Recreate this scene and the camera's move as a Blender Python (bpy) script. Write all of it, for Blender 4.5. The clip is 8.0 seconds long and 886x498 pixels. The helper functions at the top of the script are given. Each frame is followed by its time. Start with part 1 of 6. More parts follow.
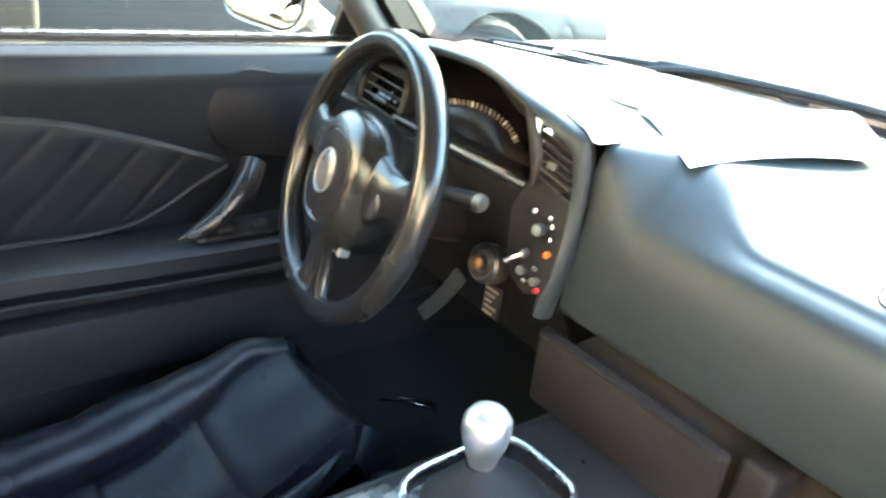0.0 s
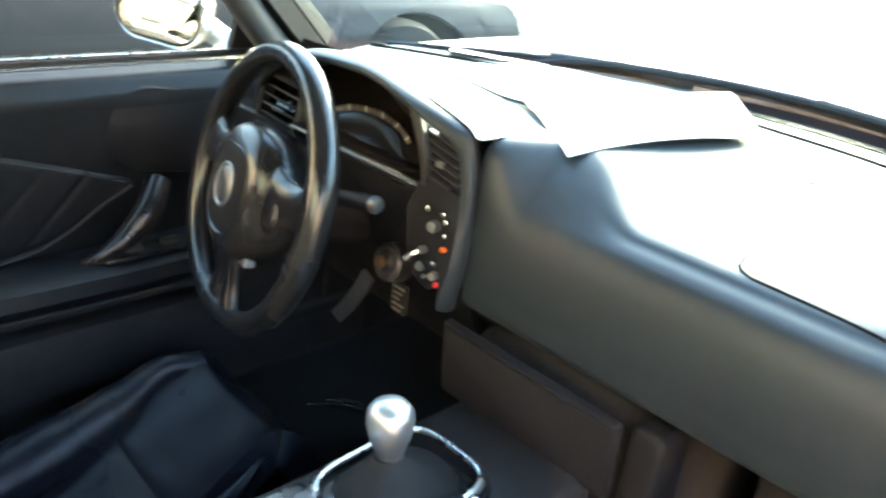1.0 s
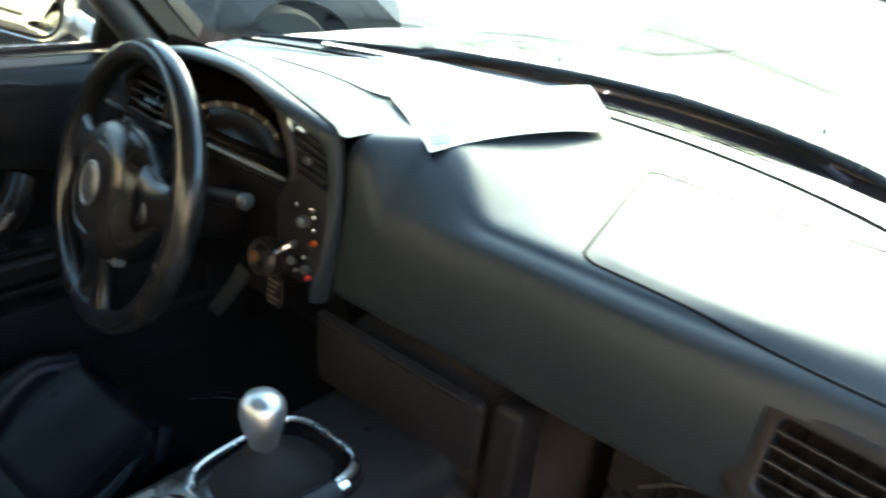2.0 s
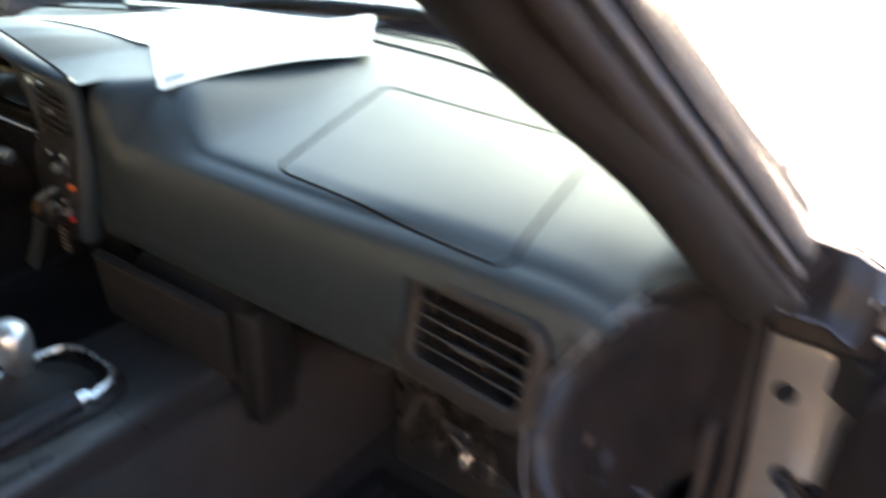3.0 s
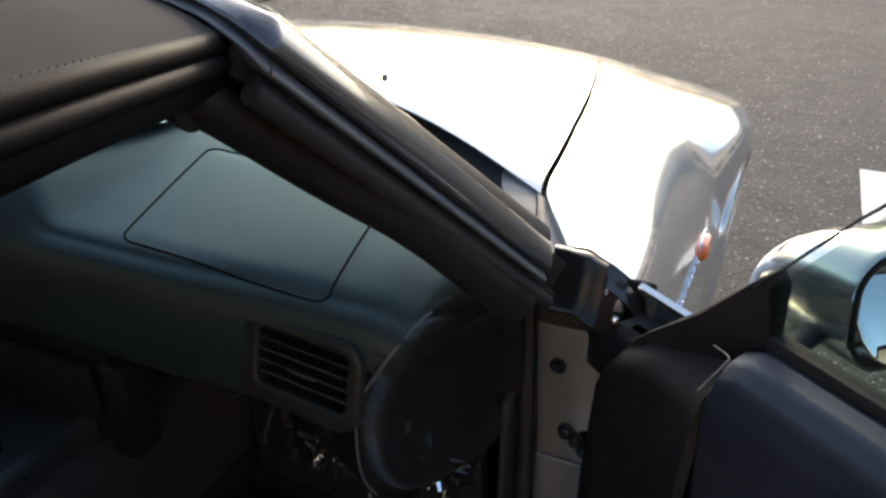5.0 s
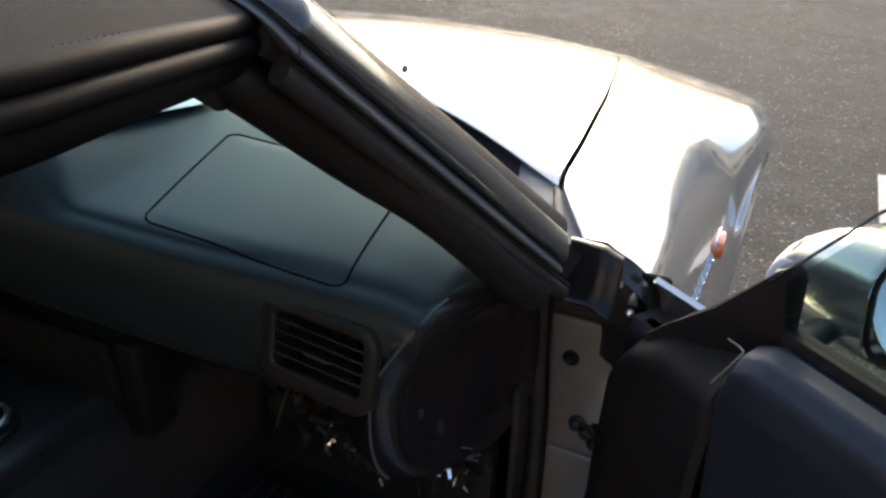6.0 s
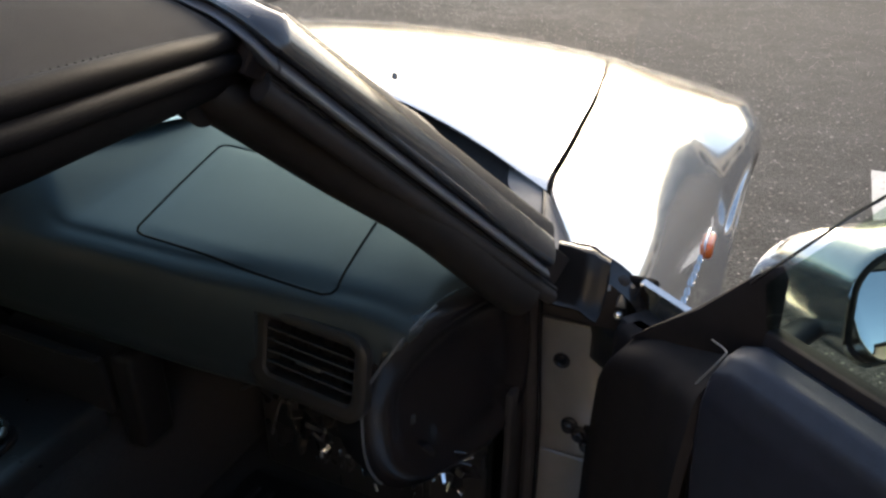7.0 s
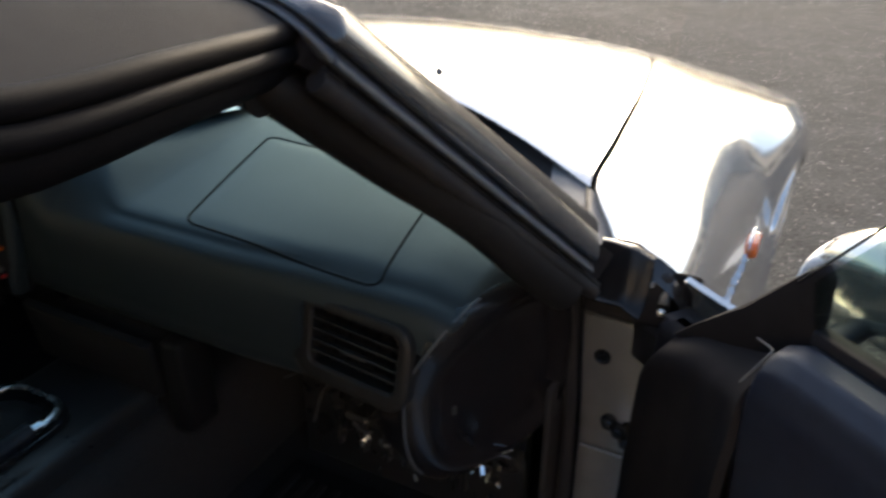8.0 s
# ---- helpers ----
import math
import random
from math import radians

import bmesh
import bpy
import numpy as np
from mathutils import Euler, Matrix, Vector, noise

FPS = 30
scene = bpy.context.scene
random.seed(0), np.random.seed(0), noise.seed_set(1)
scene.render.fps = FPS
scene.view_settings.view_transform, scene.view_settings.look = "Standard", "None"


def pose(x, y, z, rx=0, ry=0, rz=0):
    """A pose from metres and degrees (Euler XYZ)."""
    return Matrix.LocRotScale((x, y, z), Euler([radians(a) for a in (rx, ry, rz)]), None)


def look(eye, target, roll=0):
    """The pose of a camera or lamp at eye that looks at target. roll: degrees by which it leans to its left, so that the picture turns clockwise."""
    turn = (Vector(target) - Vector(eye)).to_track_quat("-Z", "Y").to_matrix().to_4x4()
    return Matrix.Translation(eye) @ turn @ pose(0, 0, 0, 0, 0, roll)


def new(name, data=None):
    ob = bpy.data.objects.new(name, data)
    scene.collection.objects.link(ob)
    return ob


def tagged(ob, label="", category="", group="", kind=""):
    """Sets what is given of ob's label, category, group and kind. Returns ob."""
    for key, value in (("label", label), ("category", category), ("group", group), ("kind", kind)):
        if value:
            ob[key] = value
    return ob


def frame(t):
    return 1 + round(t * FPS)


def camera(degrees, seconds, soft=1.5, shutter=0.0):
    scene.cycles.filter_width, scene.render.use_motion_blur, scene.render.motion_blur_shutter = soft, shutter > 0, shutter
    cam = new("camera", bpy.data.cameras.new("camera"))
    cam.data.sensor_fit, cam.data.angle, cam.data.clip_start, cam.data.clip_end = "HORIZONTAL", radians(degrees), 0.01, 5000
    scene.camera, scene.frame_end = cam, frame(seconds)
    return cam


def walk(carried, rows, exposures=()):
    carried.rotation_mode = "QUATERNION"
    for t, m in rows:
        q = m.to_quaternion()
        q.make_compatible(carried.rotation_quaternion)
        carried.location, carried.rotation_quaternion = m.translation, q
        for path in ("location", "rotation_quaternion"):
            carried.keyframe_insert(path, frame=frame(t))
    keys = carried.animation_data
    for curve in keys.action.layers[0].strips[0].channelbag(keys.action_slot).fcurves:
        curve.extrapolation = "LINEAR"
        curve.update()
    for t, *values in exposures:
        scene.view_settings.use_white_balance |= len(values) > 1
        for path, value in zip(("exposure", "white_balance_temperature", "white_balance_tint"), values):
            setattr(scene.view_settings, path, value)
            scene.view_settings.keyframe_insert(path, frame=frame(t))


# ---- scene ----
cam = camera(58.0, 8.0, 2.5, 0.8)
PATH = [
    (0, (0.438, -0.48, 1.085), (-0.93, 0.724, 0.259), 9.2),
    (0.5, (0.461, -0.472, 1.106), (-0.871, 0.778, 0.292), 7.4),
    (1, (0.494, -0.459, 1.105), (-0.783, 0.85, 0.294), 6.5),
    (2.5, (0.625, -0.462, 1.149), (-0.377, 1.058, 0.321), 8.0),
    (3, (0.861, -0.337, 1.151), (-0.174, 1.107, 0.231), 2.1),
    (3.5, (0.98, -0.373, 1.267), (0.089, 1.094, 0.24), -0.8),
    (4, (0.98, -0.419, 1.291), (0.258, 1.21, 0.384), 0.9),
    (4.5, (0.98, -0.439, 1.29), (0.269, 1.19, 0.372), 0.3),
    (6, (0.979, -0.461, 1.281), (0.237, 1.145, 0.348), 1.6),
    (6.5, (0.982, -0.469, 1.287), (0.225, 1.13, 0.353), 1.5),
    (7, (0.995, -0.462, 1.291), (0.252, 1.147, 0.364), 0.5),
    (7.5, (1.003, -0.464, 1.295), (0.251, 1.145, 0.374), 0.7),
    (8, (0.991, -0.476, 1.291), (0.168, 1.09, 0.357), 0.2),
]
walk(cam, [(t, look(eye, target, roll)) for t, eye, target, roll in PATH],
     [(0.0, 4.64, 6900, 13), (1.0, 3.7, 6800, 13), (2.3, 2.4, 6600, 12), (3.0, 2.35, 7000, 21), (3.5, 2.04, 6800, 18), (4.0, 1.34, 6400, 11), (4.5, 0.68, 6300, 10), (6.0, 0.21, 6300, 10), (8.0, 0.16, 6300, 10)])

# ---- light ----
SUN_EL, SUN_AZ = 19.0, -11.0          # degrees; azimuth from straight ahead (+y), minus: to the left
world = bpy.data.worlds.new("sky")
scene.world = world
world.use_nodes = True
wn = world.node_tree.nodes
sky = wn.new("ShaderNodeTexSky")
sky.sky_type, sky.sun_disc = "NISHITA", False
sky.sun_elevation, sky.sun_rotation = radians(SUN_EL), radians(SUN_AZ)
sky.air_density, sky.dust_density = 1.0, 3.2
world.node_tree.links.new(sky.outputs[0], wn["Background"].inputs[0])
wn["Background"].inputs[1].default_value = 0.40
sun_lamp = bpy.data.lights.new("sun", "SUN")
sun_lamp.energy, sun_lamp.angle, sun_lamp.color = 1.5, radians(3.0), (1.0, 0.90, 0.76)
sun = new("sun", sun_lamp)
_sd = Vector((math.sin(radians(SUN_AZ)) * math.cos(radians(SUN_EL)), math.cos(radians(SUN_AZ)) * math.cos(radians(SUN_EL)), math.sin(radians(SUN_EL))))
sun.matrix_world = look(_sd * 30, (0, 0, 0))


# ---- materials ----
def mat(name, base, rough=0.5, metal=0.0, var=0.15, scale=40.0, bump=0.0, bump_scale=300.0, coat=0.0, stains=None, rough_var=0.08, spec=0.5, sheen=0.0):
    """A surface with two scales of variation in colour and gloss, and fine relief."""
    m = bpy.data.materials.new(name)
    m.use_nodes = True
    t = m.node_tree
    n, l = t.nodes, t.links
    b = n["Principled BSDF"]
    geo = n.new("ShaderNodeTexCoord")
    fine = n.new("ShaderNodeTexNoise")
    fine.inputs["Scale"].default_value, fine.inputs["Detail"].default_value = scale, 6.0
    broad = n.new("ShaderNodeTexNoise")
    broad.inputs["Scale"].default_value, broad.inputs["Detail"].default_value = scale / 9.0, 3.0
    for k in (fine, broad):
        l.new(geo.outputs["Object"], k.inputs["Vector"])
    add = n.new("ShaderNodeMath")
    add.operation = "ADD"
    l.new(fine.outputs[0], add.inputs[0])
    l.new(broad.outputs[0], add.inputs[1])
    ramp = n.new("ShaderNodeMapRange")
    ramp.inputs["From Min"].default_value, ramp.inputs["From Max"].default_value = 0.6, 1.4
    ramp.inputs["To Min"].default_value, ramp.inputs["To Max"].default_value = 1.0 - var, 1.0 + var
    l.new(add.outputs[0], ramp.inputs["Value"])
    mul = n.new("ShaderNodeVectorMath")
    mul.operation = "SCALE"
    mul.inputs[0].default_value = base
    l.new(ramp.outputs[0], mul.inputs["Scale"])
    colour = mul.outputs[0]
    if stains:
        mix = n.new("ShaderNodeMix")
        mix.data_type = "RGBA"
        spot = n.new("ShaderNodeTexNoise")
        spot.inputs["Scale"].default_value, spot.inputs["Detail"].default_value = stains[1], 8.0
        l.new(geo.outputs["Object"], spot.inputs["Vector"])
        cut = n.new("ShaderNodeMapRange")
        cut.inputs["From Min"].default_value, cut.inputs["From Max"].default_value = stains[2], stains[2] + 0.12
        l.new(spot.outputs[0], cut.inputs["Value"])
        l.new(cut.outputs[0], mix.inputs["Factor"])
        l.new(colour, mix.inputs["A"])
        mix.inputs["B"].default_value = (*stains[0], 1)
        colour = mix.outputs["Result"]
    l.new(colour, b.inputs["Base Color"])
    rr = n.new("ShaderNodeMapRange")
    rr.inputs["From Min"].default_value, rr.inputs["From Max"].default_value = 0.3, 0.7
    rr.inputs["To Min"].default_value, rr.inputs["To Max"].default_value = max(0.02, rough - rough_var), min(1.0, rough + rough_var)
    l.new(broad.outputs[0], rr.inputs["Value"])
    l.new(rr.outputs[0], b.inputs["Roughness"])
    b.inputs["Metallic"].default_value, b.inputs["Coat Weight"].default_value = metal, coat
    b.inputs["Coat Roughness"].default_value = 0.04
    b.inputs["Specular IOR Level"].default_value = spec
    b.inputs["Sheen Weight"].default_value = sheen
    if bump:
        bn = n.new("ShaderNodeTexNoise")
        bn.inputs["Scale"].default_value, bn.inputs["Detail"].default_value = bump_scale, 3.0
        l.new(geo.outputs["Object"], bn.inputs["Vector"])
        bp = n.new("ShaderNodeBump")
        bp.inputs["Strength"].default_value, bp.inputs["Distance"].default_value = bump, 0.002
        l.new(bn.outputs[0], bp.inputs["Height"])
        l.new(bp.outputs[0], b.inputs["Normal"])
    return m


def asphalt_mat(name, base, patch, cut_at, stones, pale):
    """Asphalt: a mosaic of stones in dark binder, a share of them pale, over broad worn and oily patches."""
    m = bpy.data.materials.new(name)
    m.use_nodes = True
    t = m.node_tree
    n, l = t.nodes, t.links
    b = n["Principled BSDF"]
    geo = n.new("ShaderNodeTexCoord")

    def tex(kind, scale, detail=4.0):
        k = n.new(kind)
        k.inputs["Scale"].default_value = scale
        if kind == "ShaderNodeTexNoise":
            k.inputs["Detail"].default_value = detail
        l.new(geo.outputs["Object"], k.inputs["Vector"])
        return k

    def ramp(src, a, c, lo, hi):
        k = n.new("ShaderNodeMapRange")
        for key, v in (("From Min", a), ("From Max", c), ("To Min", lo), ("To Max", hi)):
            k.inputs[key].default_value = v
        l.new(src, k.inputs["Value"])
        return k.outputs[0]

    def mixed(fac, a, c):
        k = n.new("ShaderNodeMix")
        k.data_type = "RGBA"
        l.new(fac, k.inputs["Factor"])
        for key, v in (("A", a), ("B", c)):
            if isinstance(v, tuple):
                k.inputs[key].default_value = (*v, 1)
            else:
                l.new(v, k.inputs[key])
        return k.outputs["Result"]

    def times(colour, value):
        k = n.new("ShaderNodeVectorMath")
        k.operation = "SCALE"
        l.new(colour, k.inputs[0])
        l.new(value, k.inputs["Scale"])
        return k.outputs[0]

    cell = tex("ShaderNodeTexVoronoi", stones)
    sep = n.new("ShaderNodeSeparateColor")
    l.new(cell.outputs["Color"], sep.inputs[0])
    worn = tex("ShaderNodeTexNoise", 0.75, 7.0)
    oily = tex("ShaderNodeTexNoise", 5.0, 6.0)
    col = mixed(ramp(worn.outputs[0], cut_at - 0.12, cut_at + 0.06, 0.0, 0.75), base, patch)
    col = times(col, ramp(oily.outputs[0], 0.30, 0.70, 0.72, 1.25))
    col = times(col, ramp(sep.outputs[0], 0.0, 1.0, 0.55, 1.40))
    col = times(col, ramp(cell.outputs["Distance"], 0.25, 0.85, 1.10, 0.55))
    col = mixed(ramp(sep.outputs[1], 1.0 - pale * 0.25, 1.0 - pale * 0.18, 0.0, 0.65), col, (0.32, 0.29, 0.25))
    l.new(col, b.inputs["Base Color"])
    b.inputs["Roughness"].default_value, b.inputs["Specular IOR Level"].default_value = 0.9, 0.25
    bp = n.new("ShaderNodeBump")
    bp.inputs["Strength"].default_value, bp.inputs["Distance"].default_value = 0.6, 0.004
    bp.invert = True
    l.new(cell.outputs["Distance"], bp.inputs["Height"])
    l.new(bp.outputs[0], b.inputs["Normal"])
    return m


def glass_mat(name, tint, rough=0.0):
    """Thin pane: mostly clear, with a mirror reflection by angle."""
    m = bpy.data.materials.new(name)
    m.use_nodes = True
    t = m.node_tree
    n, l = t.nodes, t.links
    n.remove(n["Principled BSDF"])
    tr, gl, mx, fr = n.new("ShaderNodeBsdfTransparent"), n.new("ShaderNodeBsdfGlossy"), n.new("ShaderNodeMixShader"), n.new("ShaderNodeLayerWeight")
    pw, ad = n.new("ShaderNodeMath"), n.new("ShaderNodeMapRange")
    tr.inputs[0].default_value = (*tint, 1)
    gl.inputs["Roughness"].default_value = rough
    pw.operation, pw.inputs[1].default_value = "POWER", 5.0
    l.new(fr.outputs["Facing"], pw.inputs[0])
    l.new(pw.outputs[0], ad.inputs["Value"])
    ad.inputs["To Min"].default_value, ad.inputs["To Max"].default_value = 0.06, 0.95
    l.new(ad.outputs[0], mx.inputs[0])
    l.new(tr.outputs[0], mx.inputs[1])
    l.new(gl.outputs[0], mx.inputs[2])
    l.new(mx.outputs[0], n["Material Output"].inputs[0])
    return m


SILVER = mat("silver_paint", (0.60, 0.59, 0.57), 0.17, 0.75, 0.03, 900, coat=1.0, rough_var=0.03)
# black vinyl; the teal of light through the screen is put into its colour
DASH = mat("dash_vinyl", (0.020, 0.027, 0.031), 0.43, 0, 0.10, 60, bump=0.15, bump_scale=900, rough_var=0.03, spec=0.38)
TRIM = mat("black_plastic", (0.026, 0.025, 0.025), 0.32, 0, 0.25, 70, bump=0.15, bump_scale=1200)
DARKTRIM = mat("dark_matt_plastic", (0.013, 0.0122, 0.0128), 0.5, 0, 0.2, 70, bump=0.2, bump_scale=1000, spec=0.16)
GLOSS = mat("gloss_black", (0.014, 0.014, 0.015), 0.14, 0, 0.2, 40, rough_var=0.06)
LEATHER = mat("black_leather", (0.0095, 0.0105, 0.0145), 0.30, 0, 0.3, 50, bump=0.4, bump_scale=420, rough_var=0.1, spec=0.26, stains=((0.026, 0.020, 0.016), 9.0, 0.60))
WHEEL_LEATHER = mat("wheel_leather", (0.013, 0.0125, 0.0125), 0.22, 0, 0.3, 60, spec=0.6, bump=0.10, bump_scale=700, rough_var=0.1)
THREAD = mat("thread", (0.035, 0.034, 0.032), 0.8, spec=0.2)
DOOR_LEATHER = mat("door_leather", (0.0085, 0.0085, 0.0105), 0.42, 0, 0.3, 50, bump=0.3, bump_scale=420, rough_var=0.06, spec=0.3)
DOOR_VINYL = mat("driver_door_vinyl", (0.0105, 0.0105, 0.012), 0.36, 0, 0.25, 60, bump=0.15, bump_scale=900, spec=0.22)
HUB = mat("hub_plastic", (0.016, 0.0155, 0.015), 0.24, 0, 0.2, 60, bump=0.08, bump_scale=900, rough_var=0.05)
CARPET = mat("carpet", (0.031, 0.027, 0.026), 0.95, 0, 0.4, 220, bump=1.0, bump_scale=1500)
RUBBER = mat("rubber", (0.027, 0.024, 0.024), 0.62, 0, 0.3, 80, bump=0.2, bump_scale=500, spec=0.25)
GLOSSTRIM = mat("gloss_moulded_trim", (0.013, 0.0122, 0.0125), 0.26, 0, 0.2, 30, spec=0.22, rough_var=0.06)
PALECLIP = mat("pale_plastic", (0.55, 0.54, 0.52), 0.5, 0, 0.1, 60)
# near-black that paints the shade inside body gaps
GAPBLACK = mat("gap_shade_black", (0.010, 0.0095, 0.0095), 0.9, 0, 0.2, 60, spec=0.05)
ROOFBLACK = mat("black_roof_trim", (0.0070, 0.0063, 0.0068), 0.58, 0, 0.2, 40, bump=0.2, bump_scale=900, spec=0.05)
FABRIC = mat("soft_top_cloth", (0.032, 0.030, 0.029), 0.95, 0, 0.2, 30, bump=0.5, bump_scale=1400, stains=((0.034, 0.032, 0.030), 14.0, 0.60), spec=0.15)
CHROME = mat("chrome", (0.80, 0.80, 0.80), 0.12, 1.0, 0.03, 80, rough_var=0.05)
ALU = mat("brushed_aluminium", (0.70, 0.70, 0.69), 0.27, 1.0, 0.05, 300, rough_var=0.06)
# grey for lit places on black trim: cowl end and door trim edge
GREYTRIM = mat("lit_grey", (0.16, 0.155, 0.15), 0.6, 0, 0.15, 60, bump=0.3, bump_scale=700)
HEADERTRIM = mat("satin_grey_header_trim", (0.085, 0.089, 0.098), 0.34, 0, 0.15, 40, spec=0.5)
PILLARTRIM = mat("dark_grey_pillar_trim", (0.060, 0.056, 0.052), 0.6, 0, 0.15, 60, bump=0.3, bump_scale=700)
GREYPL = mat("grey_plastic", (0.30, 0.31, 0.32), 0.35, 0.4, 0.1, 80)
# body silver in a darker copy, with the door opening's shade in the colour
JAMB = mat("shaded_jamb_paint", (0.24, 0.23, 0.215), 0.36, 0.45, 0.12, 25, coat=0.4, stains=((0.17, 0.16, 0.148), 9.0, 0.60))
BLACKMETAL = mat("black_painted_metal", (0.024, 0.023, 0.023), 0.30, 0, 0.3, 30, coat=0.3)
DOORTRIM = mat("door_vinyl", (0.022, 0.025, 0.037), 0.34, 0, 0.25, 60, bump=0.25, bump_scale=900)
GLASS = glass_mat("windscreen_glass", (0.54, 0.75, 0.76))
SIDEGLASS = glass_mat("side_glass", (0.52, 0.62, 0.55))
MIRRORGL = mat("mirror_glass", (0.85, 0.87, 0.88), 0.02, 1.0, 0.0, 10, rough_var=0.0)
AMBER = mat("amber_lens", (0.72, 0.12, 0.012), 0.15, 0, 0.1, 300, coat=1.0)
RED = mat("red_plastic", (0.55, 0.02, 0.02), 0.3)
PAPER = mat("paper", (0.80, 0.80, 0.79), 0.7, 0, 0.03, 20, bump=0.1, bump_scale=120)
INK = mat("print_grey", (0.13, 0.16, 0.20), 0.7)
LCD = mat("cluster_lens", (0.006, 0.0045, 0.004), 0.14, 0, 0.2, 30, spec=0.25, rough_var=0.02)
LINING = mat("hood_lining", (0.012, 0.0095, 0.0085), 0.7, 0, 0.2, 60, spec=0.15)
VENTTRIM = mat("vent_plastic", (0.022, 0.020, 0.019), 0.42, 0, 0.2, 60, bump=0.1, bump_scale=900, spec=0.24)
DIM = mat("dim_marking", (0.16, 0.13, 0.10), 0.6)
PALE = mat("pale_marking", (0.55, 0.50, 0.42), 0.6)
TYRE = mat("tyre_rubber", (0.018, 0.018, 0.018), 0.85, 0, 0.3, 30, bump=0.5, bump_scale=200)
NBR = mat("dark_car_paint", (0.016, 0.015, 0.0145), 0.30, 0, 0.2, 12, spec=0.16)
NBRGL = mat("dark_glass", (0.02, 0.024, 0.026), 0.05, 0, 0.05, 10)
ASPHALT = asphalt_mat("asphalt", (0.098, 0.090, 0.079), (0.048, 0.043, 0.037), 0.54, 100.0, 0.15)
ASPHALT_NEW = asphalt_mat("newer_asphalt", (0.068, 0.066, 0.061), (0.050, 0.047, 0.043), 0.58, 130.0, 0.10)
GRIT = mat("pale_grit", (0.42, 0.40, 0.37), 0.8)
TAR = mat("tar_seal", (0.020, 0.019, 0.018), 0.95, spec=0.1)
GREYGLOSS = mat("gloss_dark_moulding", (0.030, 0.030, 0.032), 0.22, 0, 0.15, 40, coat=0.4, spec=0.6, rough_var=0.05)
PAD = mat("matt_black_padding", (0.016, 0.0145, 0.014), 0.6, 0, 0.25, 40, bump=0.3, bump_scale=800, spec=0.2)
CAPBLACK = mat("satin_black_plastic", (0.0145, 0.013, 0.0132), 0.24, 0, 0.1, 50, rough_var=0.02, spec=0.5)
FLAP = mat("black_rubber_flap", (0.018, 0.016, 0.0172), 0.8, 0, 0.2, 60, bump=0.2, bump_scale=600, spec=0.12)
VENTBOX = mat("vent_dark", (0.010, 0.009, 0.009), 0.9, spec=0.03)
BADGE = mat("dull_badge_metal", (0.22, 0.22, 0.21), 0.35, 0.8, 0.15, 200)
SLAT = mat("slat_plastic", (0.030, 0.028, 0.026), 0.40, 0, 0.2, 60)
SATIN = mat("satin_aluminium", (0.74, 0.74, 0.73), 0.42, 1.0, 0.04, 200, rough_var=0.05)
WALL = mat("rendered_wall", (0.62, 0.54, 0.44), 0.85, 0, 0.15, 3)
GREYWALL = mat("grey_cladding", (0.26, 0.27, 0.28), 0.8, 0, 0.15, 2)
PALEWALL = mat("pale_door_paint", (0.60, 0.60, 0.58), 0.6, 0, 0.1, 3)
TAN = mat("tan_wall", (0.36, 0.28, 0.20), 0.9, 0, 0.2, 2)
LINE = mat("road_paint", (0.52, 0.51, 0.48), 0.7, 0, 0.2, 60, bump=0.6, bump_scale=200, stains=((0.17, 0.16, 0.145), 60.0, 0.58))


# ---- mesh helpers ----
def mesh_of(name, bm, material, smooth=True, angle=35):
    me = bpy.data.meshes.new(name)
    bmesh.ops.recalc_face_normals(bm, faces=bm.faces[:])
    bm.to_mesh(me)
    bm.free()
    me.materials.append(material)
    if smooth:
        me.polygons.foreach_set("use_smooth", [True] * len(me.polygons))
        me.set_sharp_from_angle(angle=radians(angle))
    return me


def part(name, bm, material, parent, label="", smooth=True, angle=35):
    ob = new(name, mesh_of(name, bm, material, smooth, angle))
    ob.parent = parent
    if label:
        ob["label"] = label
    return ob


def thing(name, label, category, group="", at=(0, 0, 0), kind=""):
    ob = new(name)
    ob.empty_display_size = 0.05
    ob.location = at
    return tagged(ob, label, category, group, kind)


def shift(ob, v):
    """Lets a part be given in world places under a thing whose base is at v."""
    ob.location = -Vector(v)
    return ob


def lerp(a, b, f):
    return a + (b - a) * f


def smooth01(v):
    v = min(1.0, max(0.0, v))
    return v * v * (3 - 2 * v)


def along(keys, v):
    """Smooth curve through (v, value) keys."""
    if v <= keys[0][0]:
        return keys[0][1]
    for (a, p), (b, q) in zip(keys, keys[1:]):
        if v <= b:
            return lerp(p, q, (v - a) / (b - a))
    return keys[-1][1]


def spline(pts, n):
    """Catmull-Rom curve through points, n points a span."""
    pts = [Vector(p) for p in pts]
    ext = [2 * pts[0] - pts[1]] + pts + [2 * pts[-1] - pts[-2]]
    out = []
    for i in range(1, len(ext) - 2):
        a, b, c, d = ext[i - 1:i + 3]
        for k in range(n):
            f = k / n
            out.append(0.5 * ((2 * b) + (c - a) * f + (2 * a - 5 * b + 4 * c - d) * f * f + (3 * b - a - 3 * c + d) * f ** 3))
    out.append(pts[-1])
    return out


def loft(bm, rings, ring_closed=True, cap=True):
    rows = [[bm.verts.new(p) for p in r] for r in rings]
    n = len(rows[0])
    for a, b in zip(rows, rows[1:]):
        for i in range(n if ring_closed else n - 1):
            j = (i + 1) % n
            bm.faces.new((a[i], a[j], b[j], b[i]))
    if cap and ring_closed:
        bm.faces.new(rows[0][::-1])
        bm.faces.new(rows[-1])
    return bm


